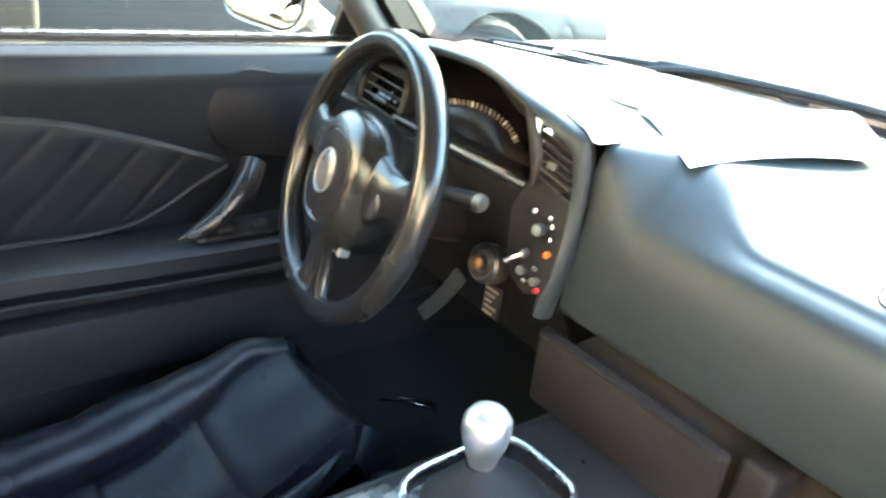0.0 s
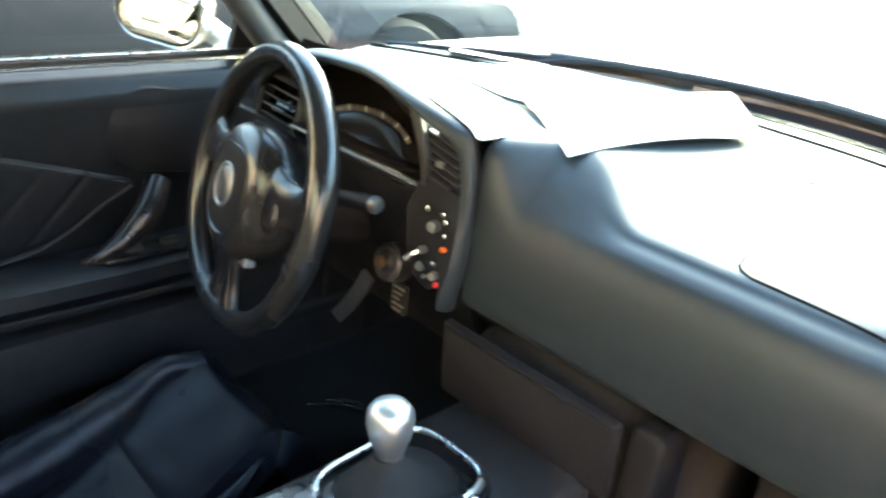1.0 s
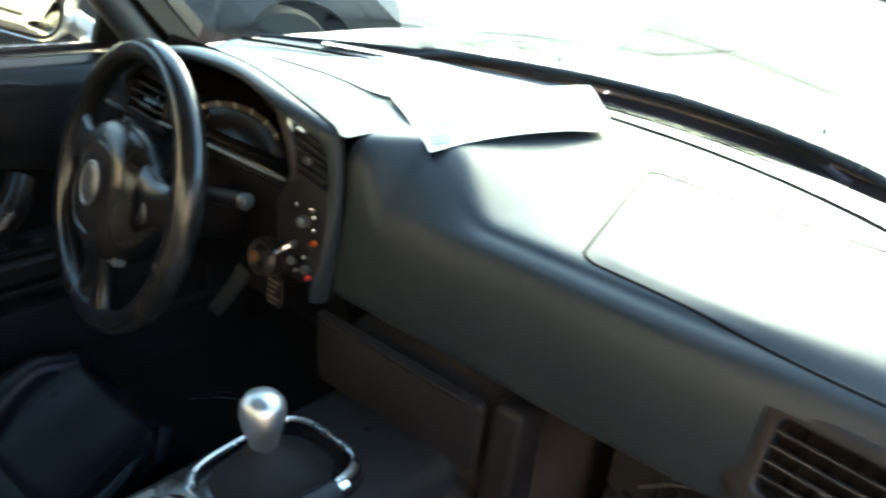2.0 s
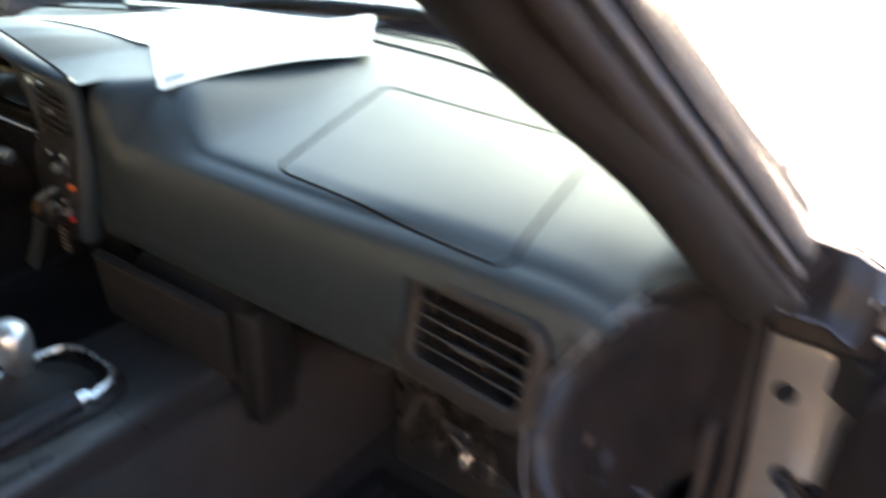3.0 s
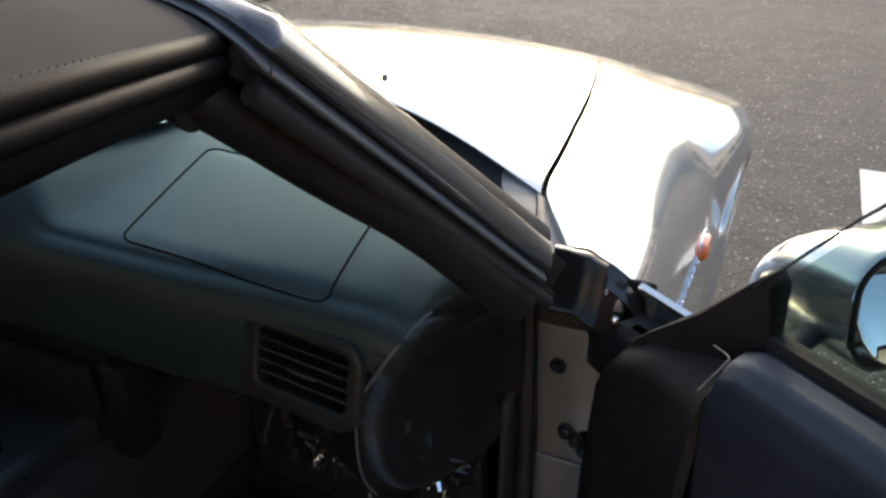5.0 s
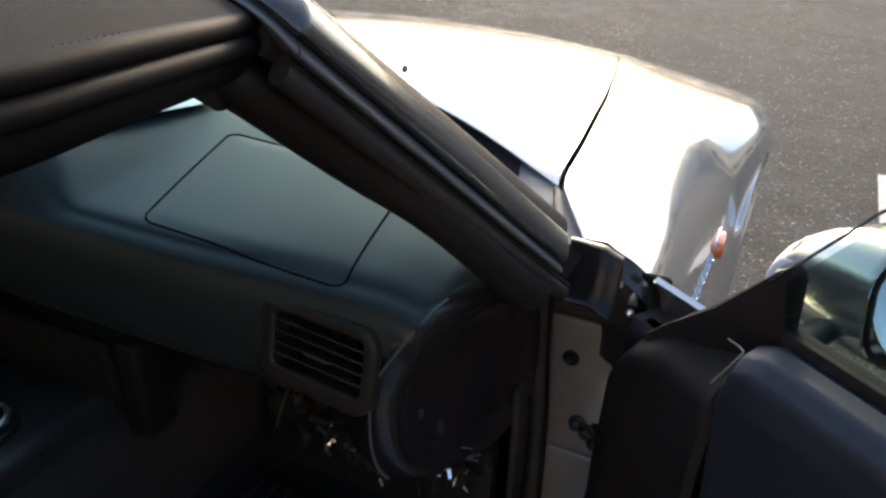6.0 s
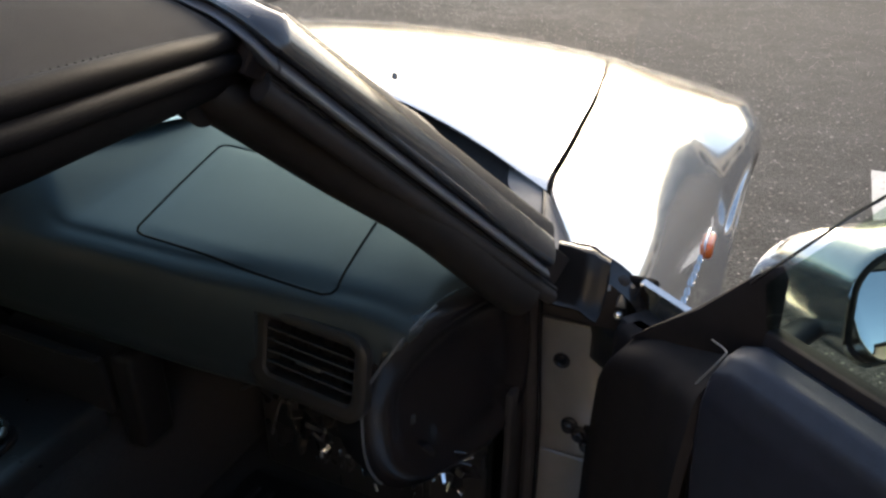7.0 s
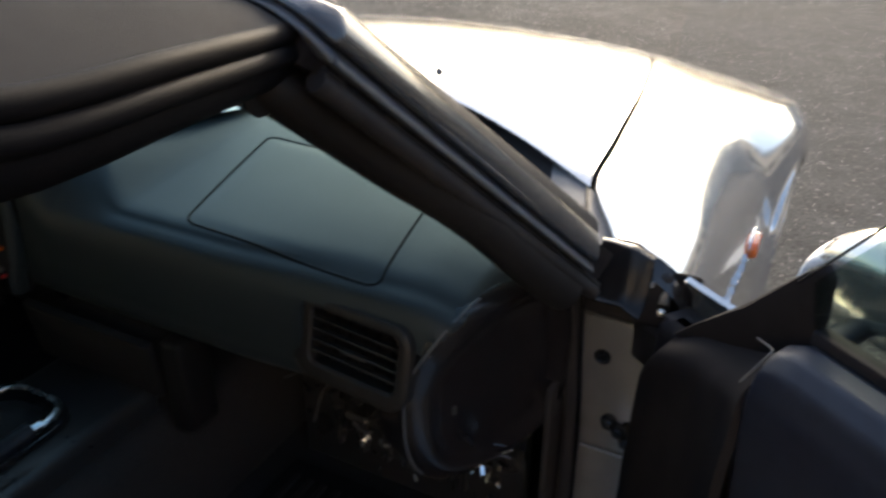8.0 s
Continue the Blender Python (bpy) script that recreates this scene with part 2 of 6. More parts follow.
def tube(path, r, n=10, bm=None, cap=True, squash=1.0):
    """A round bar along a path; r: one radius, or one for each point."""
    bm = bm or bmesh.new()
    path = [Vector(p) for p in path]
    rings, side = [], None
    for i, p in enumerate(path):
        d = (path[min(i + 1, len(path) - 1)] - path[max(i - 1, 0)]).normalized()
        if side is None:
            side = d.orthogonal().normalized()
        side = (side - d * side.dot(d)).normalized()
        up = d.cross(side)
        rad = r[i] if isinstance(r, (list, tuple)) else r
        rings.append([p + side * (rad * math.cos(2 * math.pi * k / n)) + up * (rad * squash * math.sin(2 * math.pi * k / n)) for k in range(n)])
    return loft(bm, rings, True, cap)


def bar(path, profile, up=(0, 0, 1), bm=None, cap=True):
    """A profile (side, up) swept along a path, held upright by up."""
    bm = bm or bmesh.new()
    path = [Vector(p) for p in path]
    rings = []
    for i, p in enumerate(path):
        d = (path[min(i + 1, len(path) - 1)] - path[max(i - 1, 0)]).normalized()
        side = d.cross(Vector(up)).normalized()
        u = side.cross(d)
        rings.append([p + side * a + u * b for a, b in profile])
    return loft(bm, rings, True, cap)


def sheet(f, nu, nv, thick=0.0, bm=None):
    """A surface f(u, v), u and v from 0 to 1, with a thickness against its normal."""
    bm = bm or bmesh.new()
    g = [[bm.verts.new(f(i / nu, j / nv)) for j in range(nv + 1)] for i in range(nu + 1)]
    for i in range(nu):
        for j in range(nv):
            bm.faces.new((g[i][j], g[i + 1][j], g[i + 1][j + 1], g[i][j + 1]))
    if thick:
        bmesh.ops.recalc_face_normals(bm, faces=bm.faces[:])
        bmesh.ops.solidify(bm, geom=bm.faces[:], thickness=thick)
    return bm


def block(x0, x1, y0, y1, z0, z1, r=0.004, seg=2, bm=None, m=None):
    """A box with rounded edges."""
    own = bmesh.new()
    bmesh.ops.create_cube(own, size=1.0)
    for v in own.verts:
        v.co = Vector((lerp(x0, x1, v.co.x + 0.5), lerp(y0, y1, v.co.y + 0.5), lerp(z0, z1, v.co.z + 0.5)))
    if r:
        bmesh.ops.bevel(own, geom=own.edges[:], offset=r, segments=seg, affect="EDGES", profile=0.5)
    if m is not None:
        own.transform(m)
    if bm is None:
        return own
    me = bpy.data.meshes.new("tmp")
    own.to_mesh(me)
    own.free()
    bm.from_mesh(me)
    bpy.data.meshes.remove(me)
    return bm


def lathe(profile, n=24, m=None):
    """(radius, height) turned round z."""
    bm = bmesh.new()
    loft(bm, [[Vector((r * math.cos(2 * math.pi * k / n), r * math.sin(2 * math.pi * k / n), h)) for k in range(n)] for r, h in profile])
    if m is not None:
        bm.transform(m)
    return bm


def plate(outline, depth, m, r=0.002):
    """A flat outline (x, y) with a depth along z and a rounded front edge, placed by m."""
    bm = bmesh.new()
    c = Vector((sum(p[0] for p in outline) / len(outline), sum(p[1] for p in outline) / len(outline)))
    rings = []
    for inset, h in ((0, 0), (0, depth - r), (r * 0.4, depth - r * 0.4), (r * 1.2, depth)):
        ring = []
        for p in outline:
            d = Vector(p[:2]) - c
            k = max(0.0, 1 - inset / max(d.length, 1e-6))
            q = c + d * k
            ring.append(Vector((q.x, q.y, h)))
        rings.append(ring)
    loft(bm, rings)
    bm.transform(m)
    return bm


def round_rect(w, h, r, n=5, x=0, y=0):
    out = []
    for cx, cy, a0 in ((w / 2 - r, h / 2 - r, 0), (-w / 2 + r, h / 2 - r, 90), (-w / 2 + r, -h / 2 + r, 180), (w / 2 - r, -h / 2 + r, 270)):
        for k in range(n + 1):
            a = radians(a0 + 90 * k / n)
            out.append((x + cx + r * math.cos(a), y + cy + r * math.sin(a)))
    return out


def basis(origin, ex, ey, ez=None):
    ex, ey = Vector(ex).normalized(), Vector(ey)
    ez = Vector(ez) if ez else ex.cross(ey).normalized()
    ey = ez.cross(ex).normalized()
    m = Matrix((ex, ey, ez)).transposed().to_4x4()
    m.translation = origin
    return m


# ---- ground ----
def ground_patch(u, v):
    return Vector((lerp(-120, 120, u), lerp(-120, 120, v), 0))


ground = new("ground", mesh_of("ground", sheet(ground_patch, 24, 24), ASPHALT, False))
tagged(ground, "worn grey asphalt of a sunlit car park", "ground", kind="structure")


def stripe(x0, x1, y0, y1):
    bm = bmesh.new()
    n = 60
    left, right = [], []
    for i in range(n + 1):
        y = lerp(y0, y1, i / n)
        left.append(bm.verts.new((x0 + 0.006 * noise.noise((y * 9, 1, 2)), y, 0.008)))
        right.append(bm.verts.new((x1 + 0.006 * noise.noise((y * 9, 5, 2)), y, 0.008)))
    for i in range(n):
        bm.faces.new((left[i], right[i], right[i + 1], left[i + 1]))
    return bm


for name, x, y0, y1 in (("parking_line", 1.375, 2.30, 3.24),):
    ob = new(name, mesh_of(name, stripe(x - 0.055, x + 0.055, y0, y1), LINE, False))
    tagged(ob, "worn white painted parking bay line on asphalt", "line", "parking lines", "structure")


# newer asphalt lane beside the bays, cracks sealed with tar, and loose grit
lane = new("asphalt_lane", mesh_of("asphalt_lane", sheet(lambda u, v: Vector((lerp(0.74 - 0.17 * lerp(-4, 26, v) + 0.04 * noise.noise((v * 30, 0, 1)), 16, u), lerp(-4, 26, v), 0.004)), 20, 90), ASPHALT_NEW, False))
tagged(lane, "darker grey strip of newer asphalt", "ground", kind="structure")


def crack(pts, w):
    path = spline([(x + 0.05 * noise.noise((x * 5, y * 5, 2)), y, 0.006) for x, y in pts], 8)
    return bar(path, [(-w, -0.004), (w, -0.004), (w, 0.0), (-w, 0.0)])


for pts, w in ((((-3.9, 4.6), (-3.35, 5.05), (-3.2, 5.6), (-2.6, 6.3), (-2.3, 8.0)), 0.05), (((-3.35, 5.05), (-4.4, 5.3), (-5.5, 5.2)), 0.03)):
    ob = new("tar_seam", mesh_of("tar_seam", crack(pts, w), TAR, False))
    tagged(ob, "dark tar-sealed crack in the asphalt", "crack", kind="structure")
bm = bmesh.new()
random.seed(11)
for i in range(5000):
    x, y = random.uniform(-3.5, 3.0), random.uniform(2.0, 8.5)
    r = random.uniform(0.003, 0.009)
    a = random.random() * 6.28
    q = [bm.verts.new((x + r * math.cos(a + k * 2.09), y + r * math.sin(a + k * 2.09), 0.0045)) for k in range(3)] + [bm.verts.new((x, y, 0.0045 + r * 0.22))]
    for f in ((0, 1, 3), (1, 2, 3), (2, 0, 3)):
        bm.faces.new([q[k] for k in f])
grit = new("grit", mesh_of("grit", bm, GRIT, False))
tagged(grit, "pale grit scattered on the asphalt", "grit", kind="stuff")

# a long pale building across the car park, which the fender mirrors
bld = thing("building", "long pale building with dark windows across the car park", "building", at=(16, 6, 0))
shift(part("wall", block(16, 24, -25, 38, 0, 5.6, 0.05, 1), WALL, bld), (16, 6, 0))
shift(part("roof", block(15.6, 24.4, -25.4, 38.4, 5.6, 6.0, 0.05, 1), RUBBER, bld), (16, 6, 0))
for k in range(12):
    shift(part("window", block(15.93, 15.99, -22 + 5 * k, -19 + 5 * k, 1.0, 3.2, 0.02, 1), NBRGL, bld), (16, 6, 0))


# unseen block added behind the cars: screens the sky, bounces warm light
rear = thing("building", "unseen building added behind the cars for warm bounced light", "building", at=(0, -10, 0))
shift(part("wall", block(-24, 15.5, -18, -9, 0, 6.2, 0.05, 1), WALL, rear), (0, -10, 0))
shift(part("roof", block(-24.4, 15.8, -18.4, -8.6, 6.2, 6.6, 0.05, 1), RUBBER, rear), (0, -10, 0))
for k in range(6):
    shift(part("window", block(-22 + 6.2 * k, -19.4 + 6.2 * k, -9.01, -8.94, 1.1, 3.0, 0.02, 1), NBRGL, rear), (0, -10, 0))
shed = thing("building", "tall grey clad hall across the car park", "building", at=(24, 44, 0))
shift(part("wall", block(9, 52, 44, 52, 0, 5.4, 0.05, 1), GREYWALL, shed), (24, 44, 0))
shift(part("roof", block(8.7, 52.3, 43.7, 52.3, 5.4, 5.8, 0.05, 1), RUBBER, shed), (24, 44, 0))
for k in range(5):
    shift(part("door", block(12 + 7 * k, 15.5 + 7 * k, 43.92, 43.99, 0.0, 3.6, 0.02, 1), PALEWALL, shed, "pale roller door"), (24, 44, 0))
far = thing("far_building", "long tan building beyond the car park", "building", at=(0, 62, 0))
shift(part("wall", block(-70, 60, 62, 72, 0, 8.0, 0.05, 1), TAN, far), (0, 62, 0))
shift(part("roof", block(-70.5, 60.5, 61.5, 72.5, 8.0, 8.4, 0.05, 1), RUBBER, far), (0, 62, 0))
for k in range(20):
    shift(part("window", block(-66 + 6.2 * k, -63 + 6.2 * k, 61.93, 61.99, 1.0, 3.4, 0.02, 1), NBRGL, far), (0, 62, 0))


# ---- the silver roadster: outer body ----
car = thing("roadster", "silver two-seat roadster with black soft top, passenger door open", "car")

HOOD_C = [(0.5, 0.866), (0.9, 0.868), (1.15, 0.862), (1.3, 0.853), (1.45, 0.836), (1.6, 0.808), (1.72, 0.777), (1.80, 0.745), (1.86, 0.71)]
SEAM_X = [(0.40, 0.785), (0.455, 0.757), (0.50, 0.736), (0.55, 0.708), (0.61, 0.668), (0.78, 0.653), (1.09, 0.616), (1.30, 0.580), (1.5, 0.538), (1.72, 0.484), (1.86, 0.43)]
SIDE_X = [(0.40, 0.888), (0.9, 0.896), (1.10, 0.903), (1.25, 0.922), (1.45, 0.930), (1.6, 0.920), (1.72, 0.862), (1.80, 0.745), (1.86, 0.66)]
AXLE_F, AXLE_R, WHEEL_Z = 1.31, -1.22, 0.315


def along_s(keys, v):
    """The same curve, rounded at its keys."""
    return 0.25 * along(keys, v - 0.05) + 0.5 * along(keys, v) + 0.25 * along(keys, v + 0.05)


def hood_z(x, y):
    return along_s(HOOD_C, y) - 0.118 * x * x


def hood_rear(x):
    return 0.865 - 0.56 * x * x


def hood_surface(u, v):
    s = 2 * u - 1
    a = abs(s)
    y0 = hood_rear(a * 0.664)
    y = lerp(y0, 1.86, v)
    x = s * (along_s(SEAM_X, y) - 0.005)
    return Vector((x, y, hood_z(x, y) - 0.006 * smooth01((0.004 - v) / 0.004)))


# dark strips laid in the bonnet gaps in place of their shade
for s in (1, -1):
    part("hood_gap_shade", bar([Vector((s * (along_s(SEAM_X, y) - 0.0015), y, hood_z(along_s(SEAM_X, y), y) - 0.0215)) for y in (lerp(0.60, 1.84, i / 60) for i in range(61))], [(-0.0045, -0.004), (0.0045, -0.004), (0.0045, 0.003), (-0.0045, 0.003)]), GAPBLACK, car, "dark strip standing in for shade in the bonnet gap")
hood = part("hood", sheet(hood_surface, 40, 60, 0.006), SILVER, car, "silver metallic bonnet")


KNUCKLE_X = [(0.40, 0.800), (0.60, 0.790), (0.80, 0.774), (0.97, 0.764), (1.08, 0.776), (1.20, 0.820), (1.32, 0.858), (1.45, 0.878), (1.60, 0.866), (1.72, 0.800), (1.86, 0.60)]
KNUCKLE_DROP = [(0.40, 0.008), (0.97, 0.004), (1.10, 0.012), (1.25, 0.030), (1.45, 0.056), (1.70, 0.075), (1.86, 0.09)]


def fender_section(s, y):
    """One cross-section: a nearly flat top from the bonnet seam to the shoulder, hollow behind the wheel and flared over it, then the flank."""
    xs, xo, xk = along_s(SEAM_X, y), along_s(SIDE_X, y), along_s(KNUCKLE_X, y)
    zs = hood_z(xs, y)
    zk = zs - along_s(KNUCKLE_DROP, y)
    lip = 0.20
    if abs(y - AXLE_F) < 0.350:
        lip = WHEEL_Z + math.sqrt(0.350 ** 2 - (y - AXLE_F) ** 2)
    keys = [(xs + 0.002, zs - 0.024), (xs + 0.005, zs - 0.001), (lerp(xs, xk, 0.35), lerp(zs, zk, 0.35) + 0.003), (lerp(xs, xk, 0.72), lerp(zs, zk, 0.72) + 0.006), (xk, zk)]
    deep = max(0.04, min(0.20, zk - lip - 0.03))
    w = smooth01((1.0 - y) / 0.55)
    for f, d, d0 in ((0.28, 0.13, 0.06), (0.58, 0.36, 0.18), (0.83, 0.62, 0.44), (0.985, 1.0, 1.0)):
        keys.append((lerp(xk, xo, f), zk - lerp(d, d0, w) * deep))
    low = keys[-1][1]
    bulge = 0.024 * smooth01((y - 0.70) / 0.28) * (1 - smooth01((y - 1.08) / 0.25))
    for f, dx, g in ((0.33, 0.0, 0.4), (0.66, 0.003, 0.8), (1.0, 0.006, 1.0)):
        keys.append((xo - dx + bulge * g, lerp(low, lip, f)))
    keys.append((xo - 0.045, lip + 0.004) if lip > 0.25 else (xo - 0.05, lip - 0.01))
    return [Vector((s * p.x, y, p.y)) for p in spline([(a, b, 0) for a, b in keys], 4)]


def fender(s):
    ys = [0.483 + 1.377 * i / 80 for i in range(81)]
    rows = [fender_section(s, y) for y in ys]
    bm = bmesh.new()
    loft(bm, rows, False, False)
    bmesh.ops.recalc_face_normals(bm, faces=bm.faces[:])
    return bm


fender_r = part("front_fender", fender(1), SILVER, car, "silver front fender")
part("front_fender", fender(-1), SILVER, car, "silver front fender")


def nose(u, v):
    x = lerp(-0.66, 0.66, u)
    top = hood_z(x, 1.86) if abs(x) < 0.43 else lerp(hood_z(0.43, 1.86), 0.56, ((abs(x) - 0.43) / 0.23) ** 2)
    z = lerp(top, 0.18, v)
    return Vector((x, 1.86 + 0.11 * (1 - (x / 0.66) ** 2) ** 0.6 * math.sin(math.pi * min(1, v * 1.1 + 0.02)) ** 0.5 if v < 0.9 else 1.86 + 0.04 * (1 - (x / 0.66) ** 2), z))


part("front_bumper", sheet(nose, 30, 20, 0.006), SILVER, car, "silver front bumper")
grille = block(-0.30, 0.30, 1.90, 1.975, 0.27, 0.40, 0.02)
part("grille", grille, TRIM, car, "black front air intake")

# fender side marker: oval base, amber lens and its rim
mk = basis((0.8855, 0.905, 0.632), (0, 1, 0.12), (0, -0.12, 1), (1, 0, 0.05))
marker = part("side_marker", plate(round_rect(0.084, 0.042, 0.020, 6), 0.006, mk), SILVER, car)
part("marker_lens", plate(round_rect(0.066, 0.031, 0.015, 6), 0.017, mk, 0.006), AMBER, marker, "amber side marker lens")



def flank(y, z):
    """A place on the fender's flank."""
    for a, b in zip(fender_section(1, y), fender_section(1, y)[1:]):
        if b.z <= z <= a.z and a.x > 0.84:
            return a.lerp(b, (a.z - z) / max(1e-6, a.z - b.z))


# chrome emblem behind the marker, as plain slanted bars
emblem = part("emblem", bar([flank(lerp(0.835, 0.665, i / 8), 0.634) + Vector((0.0012, 0, 0)) for i in range(9)], [(-0.0015, -0.0018), (0.0015, -0.0018), (0.0015, 0.0018), (-0.0015, 0.0018)]), CHROME, fender_r, "chrome script emblem")
for k in range(6):
    y = 0.825 - 0.029 * k
    p, q = flank(y, 0.649 if k in (0, 3) else 0.645), flank(y - 0.008, 0.629)
    part("emblem_bar", tube([p + Vector((0.0015, 0, 0)), p.lerp(q, 0.5) + Vector((0.002, -0.004, 0)), q + Vector((0.0015, 0, 0))], [0.0022, 0.0034, 0.0022], 8), CHROME, emblem)

# washer nozzles on the bonnet
for nx in (0.252, -0.252):
    nz = hood_z(nx, 0.912)
    part("washer_nozzle", lathe([(0.0075, -0.004), (0.007, 0.004), (0.005, 0.007), (0.0025, 0.008)], 14, Matrix.Translation((nx, 0.912, nz))), BADGE, car, "small dull metal washer nozzle")


def wheel(s, y):
    m = basis((s * 0.845, y, WHEEL_Z), (0, 1, 0), (0, 0, 1), (s, 0, 0))
    prof = [(0.20, -0.19), (0.30, -0.185), (0.312, -0.16), (0.315, -0.10), (0.312, -0.03), (0.300, -0.004), (0.235, 0.0), (0.225, -0.012), (0.20, -0.02)]
    tyre = part("wheel", lathe(prof, 40, m), TYRE, car, "black tyre on a silver rim")
    bm = bmesh.new()
    for k in range(5):
        block(0.03, 0.222, -0.022, 0.022, -0.045, -0.012, 0.006, 1, bm, m @ Matrix.Rotation(2 * math.pi * k / 5, 4, "Z"))
    part("rim", bm, ALU, tyre)
    part("hub", lathe([(0.06, -0.06), (0.058, -0.01), (0.03, -0.004)], 16, m), ALU, tyre)


for s in (1, -1):
    wheel(s, AXLE_F)
    wheel(s, AXLE_R)


# rear body behind the doors
def rear_half(s):
    def f(u, v):
        y = lerp(-0.66, -2.22, u)
        half = 0.885 - 0.20 * max(0, (u - 0.72) / 0.28) ** 2
        topz = lerp(0.86, 0.80, u) - 0.10 * max(0, (u - 0.85) / 0.15) ** 2
        lip = 0.22
        if abs(y - AXLE_R) < 0.345:
            lip = WHEEL_Z + math.sqrt(0.345 ** 2 - (y - AXLE_R) ** 2)
        keys = [(0.0, topz + 0.02), (0.35, topz + 0.015), (half - 0.14, topz), (half - 0.04, topz - 0.05), (half, topz - 0.16), (half, lerp(topz - 0.16, lip, 0.5)), (half - 0.012, lip)]
        n = len(keys) - 1
        i = min(n - 1, int(v * n))
        g = v * n - i
        pts = [Vector((a, b, 0)) for a, b in keys]
        a, b, c, d = pts[max(0, i - 1)], pts[i], pts[i + 1], pts[min(n, i + 2)]
        p = 0.5 * ((2 * b) + (c - a) * g + (2 * a - 5 * b + 4 * c - d) * g * g + (3 * b - a - 3 * c + d) * g ** 3)
        return Vector((s * p.x, y, p.y))
    return sheet(f, 50, 36)


part("rear_quarter", rear_half(1), SILVER, car)
part("rear_quarter", rear_half(-1), SILVER, car)
part("rear_bumper", block(-0.68, 0.68, -2.28, -2.16, 0.22, 0.74, 0.04, 3), SILVER, car)
for s in (1, -1):
    part("sill", block(s * 0.70, s * 0.875, -0.70, 0.52, 0.16, 0.30, 0.02, 2), SILVER, car)
for s in (1, -1):
    part("sill_trim", block(s * 0.685, s * 0.699, -0.70, 0.52, 0.205, 0.315, 0.005, 1), CARPET, car)
part("floor_pan", block(-0.72, 0.72, -0.95, 0.84, 0.15, 0.20, 0.01, 1), CARPET, car, "dark carpeted floor")
part("firewall", block(-0.72, 0.72, 0.80, 0.845, 0.205, 0.79, 0.006, 1), CARPET, car)
for s in (1, -1):
    part("kick_panel", block(s * 0.70, s * 0.735, 0.49 if s > 0 else 0.43, 0.84, 0.17, 0.79, 0.006, 1), CARPET, car)
part("kick_trim", block(0.694, 0.706, 0.405, 0.486, 0.21, 0.58, 0.005, 2), RUBBER, car, "black footwell side trim")
part("rear_bulkhead", block(-0.70, 0.70, -0.99, -0.95, 0.205, 0.84, 0.01, 1), CARPET, car)
part("tunnel_side", block(-0.14, 0.16, -0.94, 0.795, 0.205, 0.47, 0.04, 3), CARPET, car, "dark carpeted centre tunnel")


# cowl well between bonnet and windscreen
def ws_base(x):
    return Vector((x, 0.835 - 0.74 * x * x, 0.858 - 0.05 * x * x))


def ws_top(x):
    return Vector((x, 0.115 - 0.25 * x * x, 1.205 - 0.175 * x * x))


def cowl(u, v):
    x = lerp(-0.72, 0.72, u)
    a = ws_base(x)
    y1 = hood_rear(min(abs(x), 0.664)) + 0.03 if abs(x) < 0.664 else 0.62 - 3.2 * (abs(x) - 0.664)
    y1 = max(y1, a.y + 0.012)
    return Vector((x, lerp(a.y - 0.01, y1, v), a.z - 0.028 - 0.035 * math.sin(math.pi * v)))


def cowl_end(u, v):
    """Plate from the pillar's foot to under the bonnet corner and the fender's curved edge; its grey paints the cowl's
    lit patch.
    """
    y = lerp(0.705, 0.470, u)
    inner, outer = along_s([(0.40, 0.735), (0.47, 0.726), (0.51, 0.700), (0.63, 0.592), (0.72, 0.578)], y), along_s(SEAM_X, y) + lerp(0.012, -0.006, smooth01((y - 0.605) / 0.02))
    x = lerp(inner, max(inner + 0.004, outer), v)
    return Vector((x, y, hood_z(x, y) - 0.011 - 0.010 * (1 - v) ** 2))


# the black cowl's lit patch, painted as a grey plate
part("cowl_end", sheet(cowl_end, 24, 6, 0.004), GREYTRIM, car, "end of the cowl under the bonnet corner, its lit patch painted grey")
part("cowl_panel", sheet(cowl, 60, 10, 0.004), RUBBER, car, "matt black plastic cowl under the wipers")

# windscreen: glass, dark band along its foot, frame
screen = part("windscreen", sheet(lambda u, v: (lambda a, b: a.lerp(b, v) + Vector((0, -0.43, -0.90)) * 0.014 * math.sin(math.pi * v))(ws_base(lerp(-0.715, 0.715, u)), ws_top(lerp(-0.60, 0.60, u))), 40, 16), GLASS, car, "clear laminated windscreen glass")
part("screen_seal", tube([ws_base(x) + Vector((0, 0.004, 0.004 - 0.026 * smooth01((abs(x) - 0.36) / 0.16))) for x in (lerp(-0.70, 0.70, i / 40) for i in range(41))], 0.008, 8), RUBBER, car, "black rubber seal along the screen's foot")

# wipers
for x0, x1, dy in ((0.30, -0.28, 0.0), (-0.20, -0.66, 0.0)):
    a = [ws_base(lerp(x0, x1, i / 12)) + Vector((0, 0.022 - 0.020 * math.sin(math.pi * i / 24), -0.002 + 0.008 * math.sin(math.pi * i / 24))) for i in range(13)]
    wiper = part("wiper", tube(a, 0.0035, 6), TRIM, car, "black windscreen wiper lying along the glass foot")
    part("wiper_blade", bar([p + Vector((0, 0.0, -0.008)) for p in a], [(-0.003, -0.006), (0.003, -0.006), (0.003, 0.006), (-0.003, 0.006)]), RUBBER, wiper)
    part("wiper_arm", tube([a[0] + Vector((0.03, 0.012, -0.035)), a[2] + Vector((0, 0.006, 0.003)), a[6] + Vector((0, 0.002, 0.006))], [0.009, 0.006, 0.004], 8), TRIM, wiper)


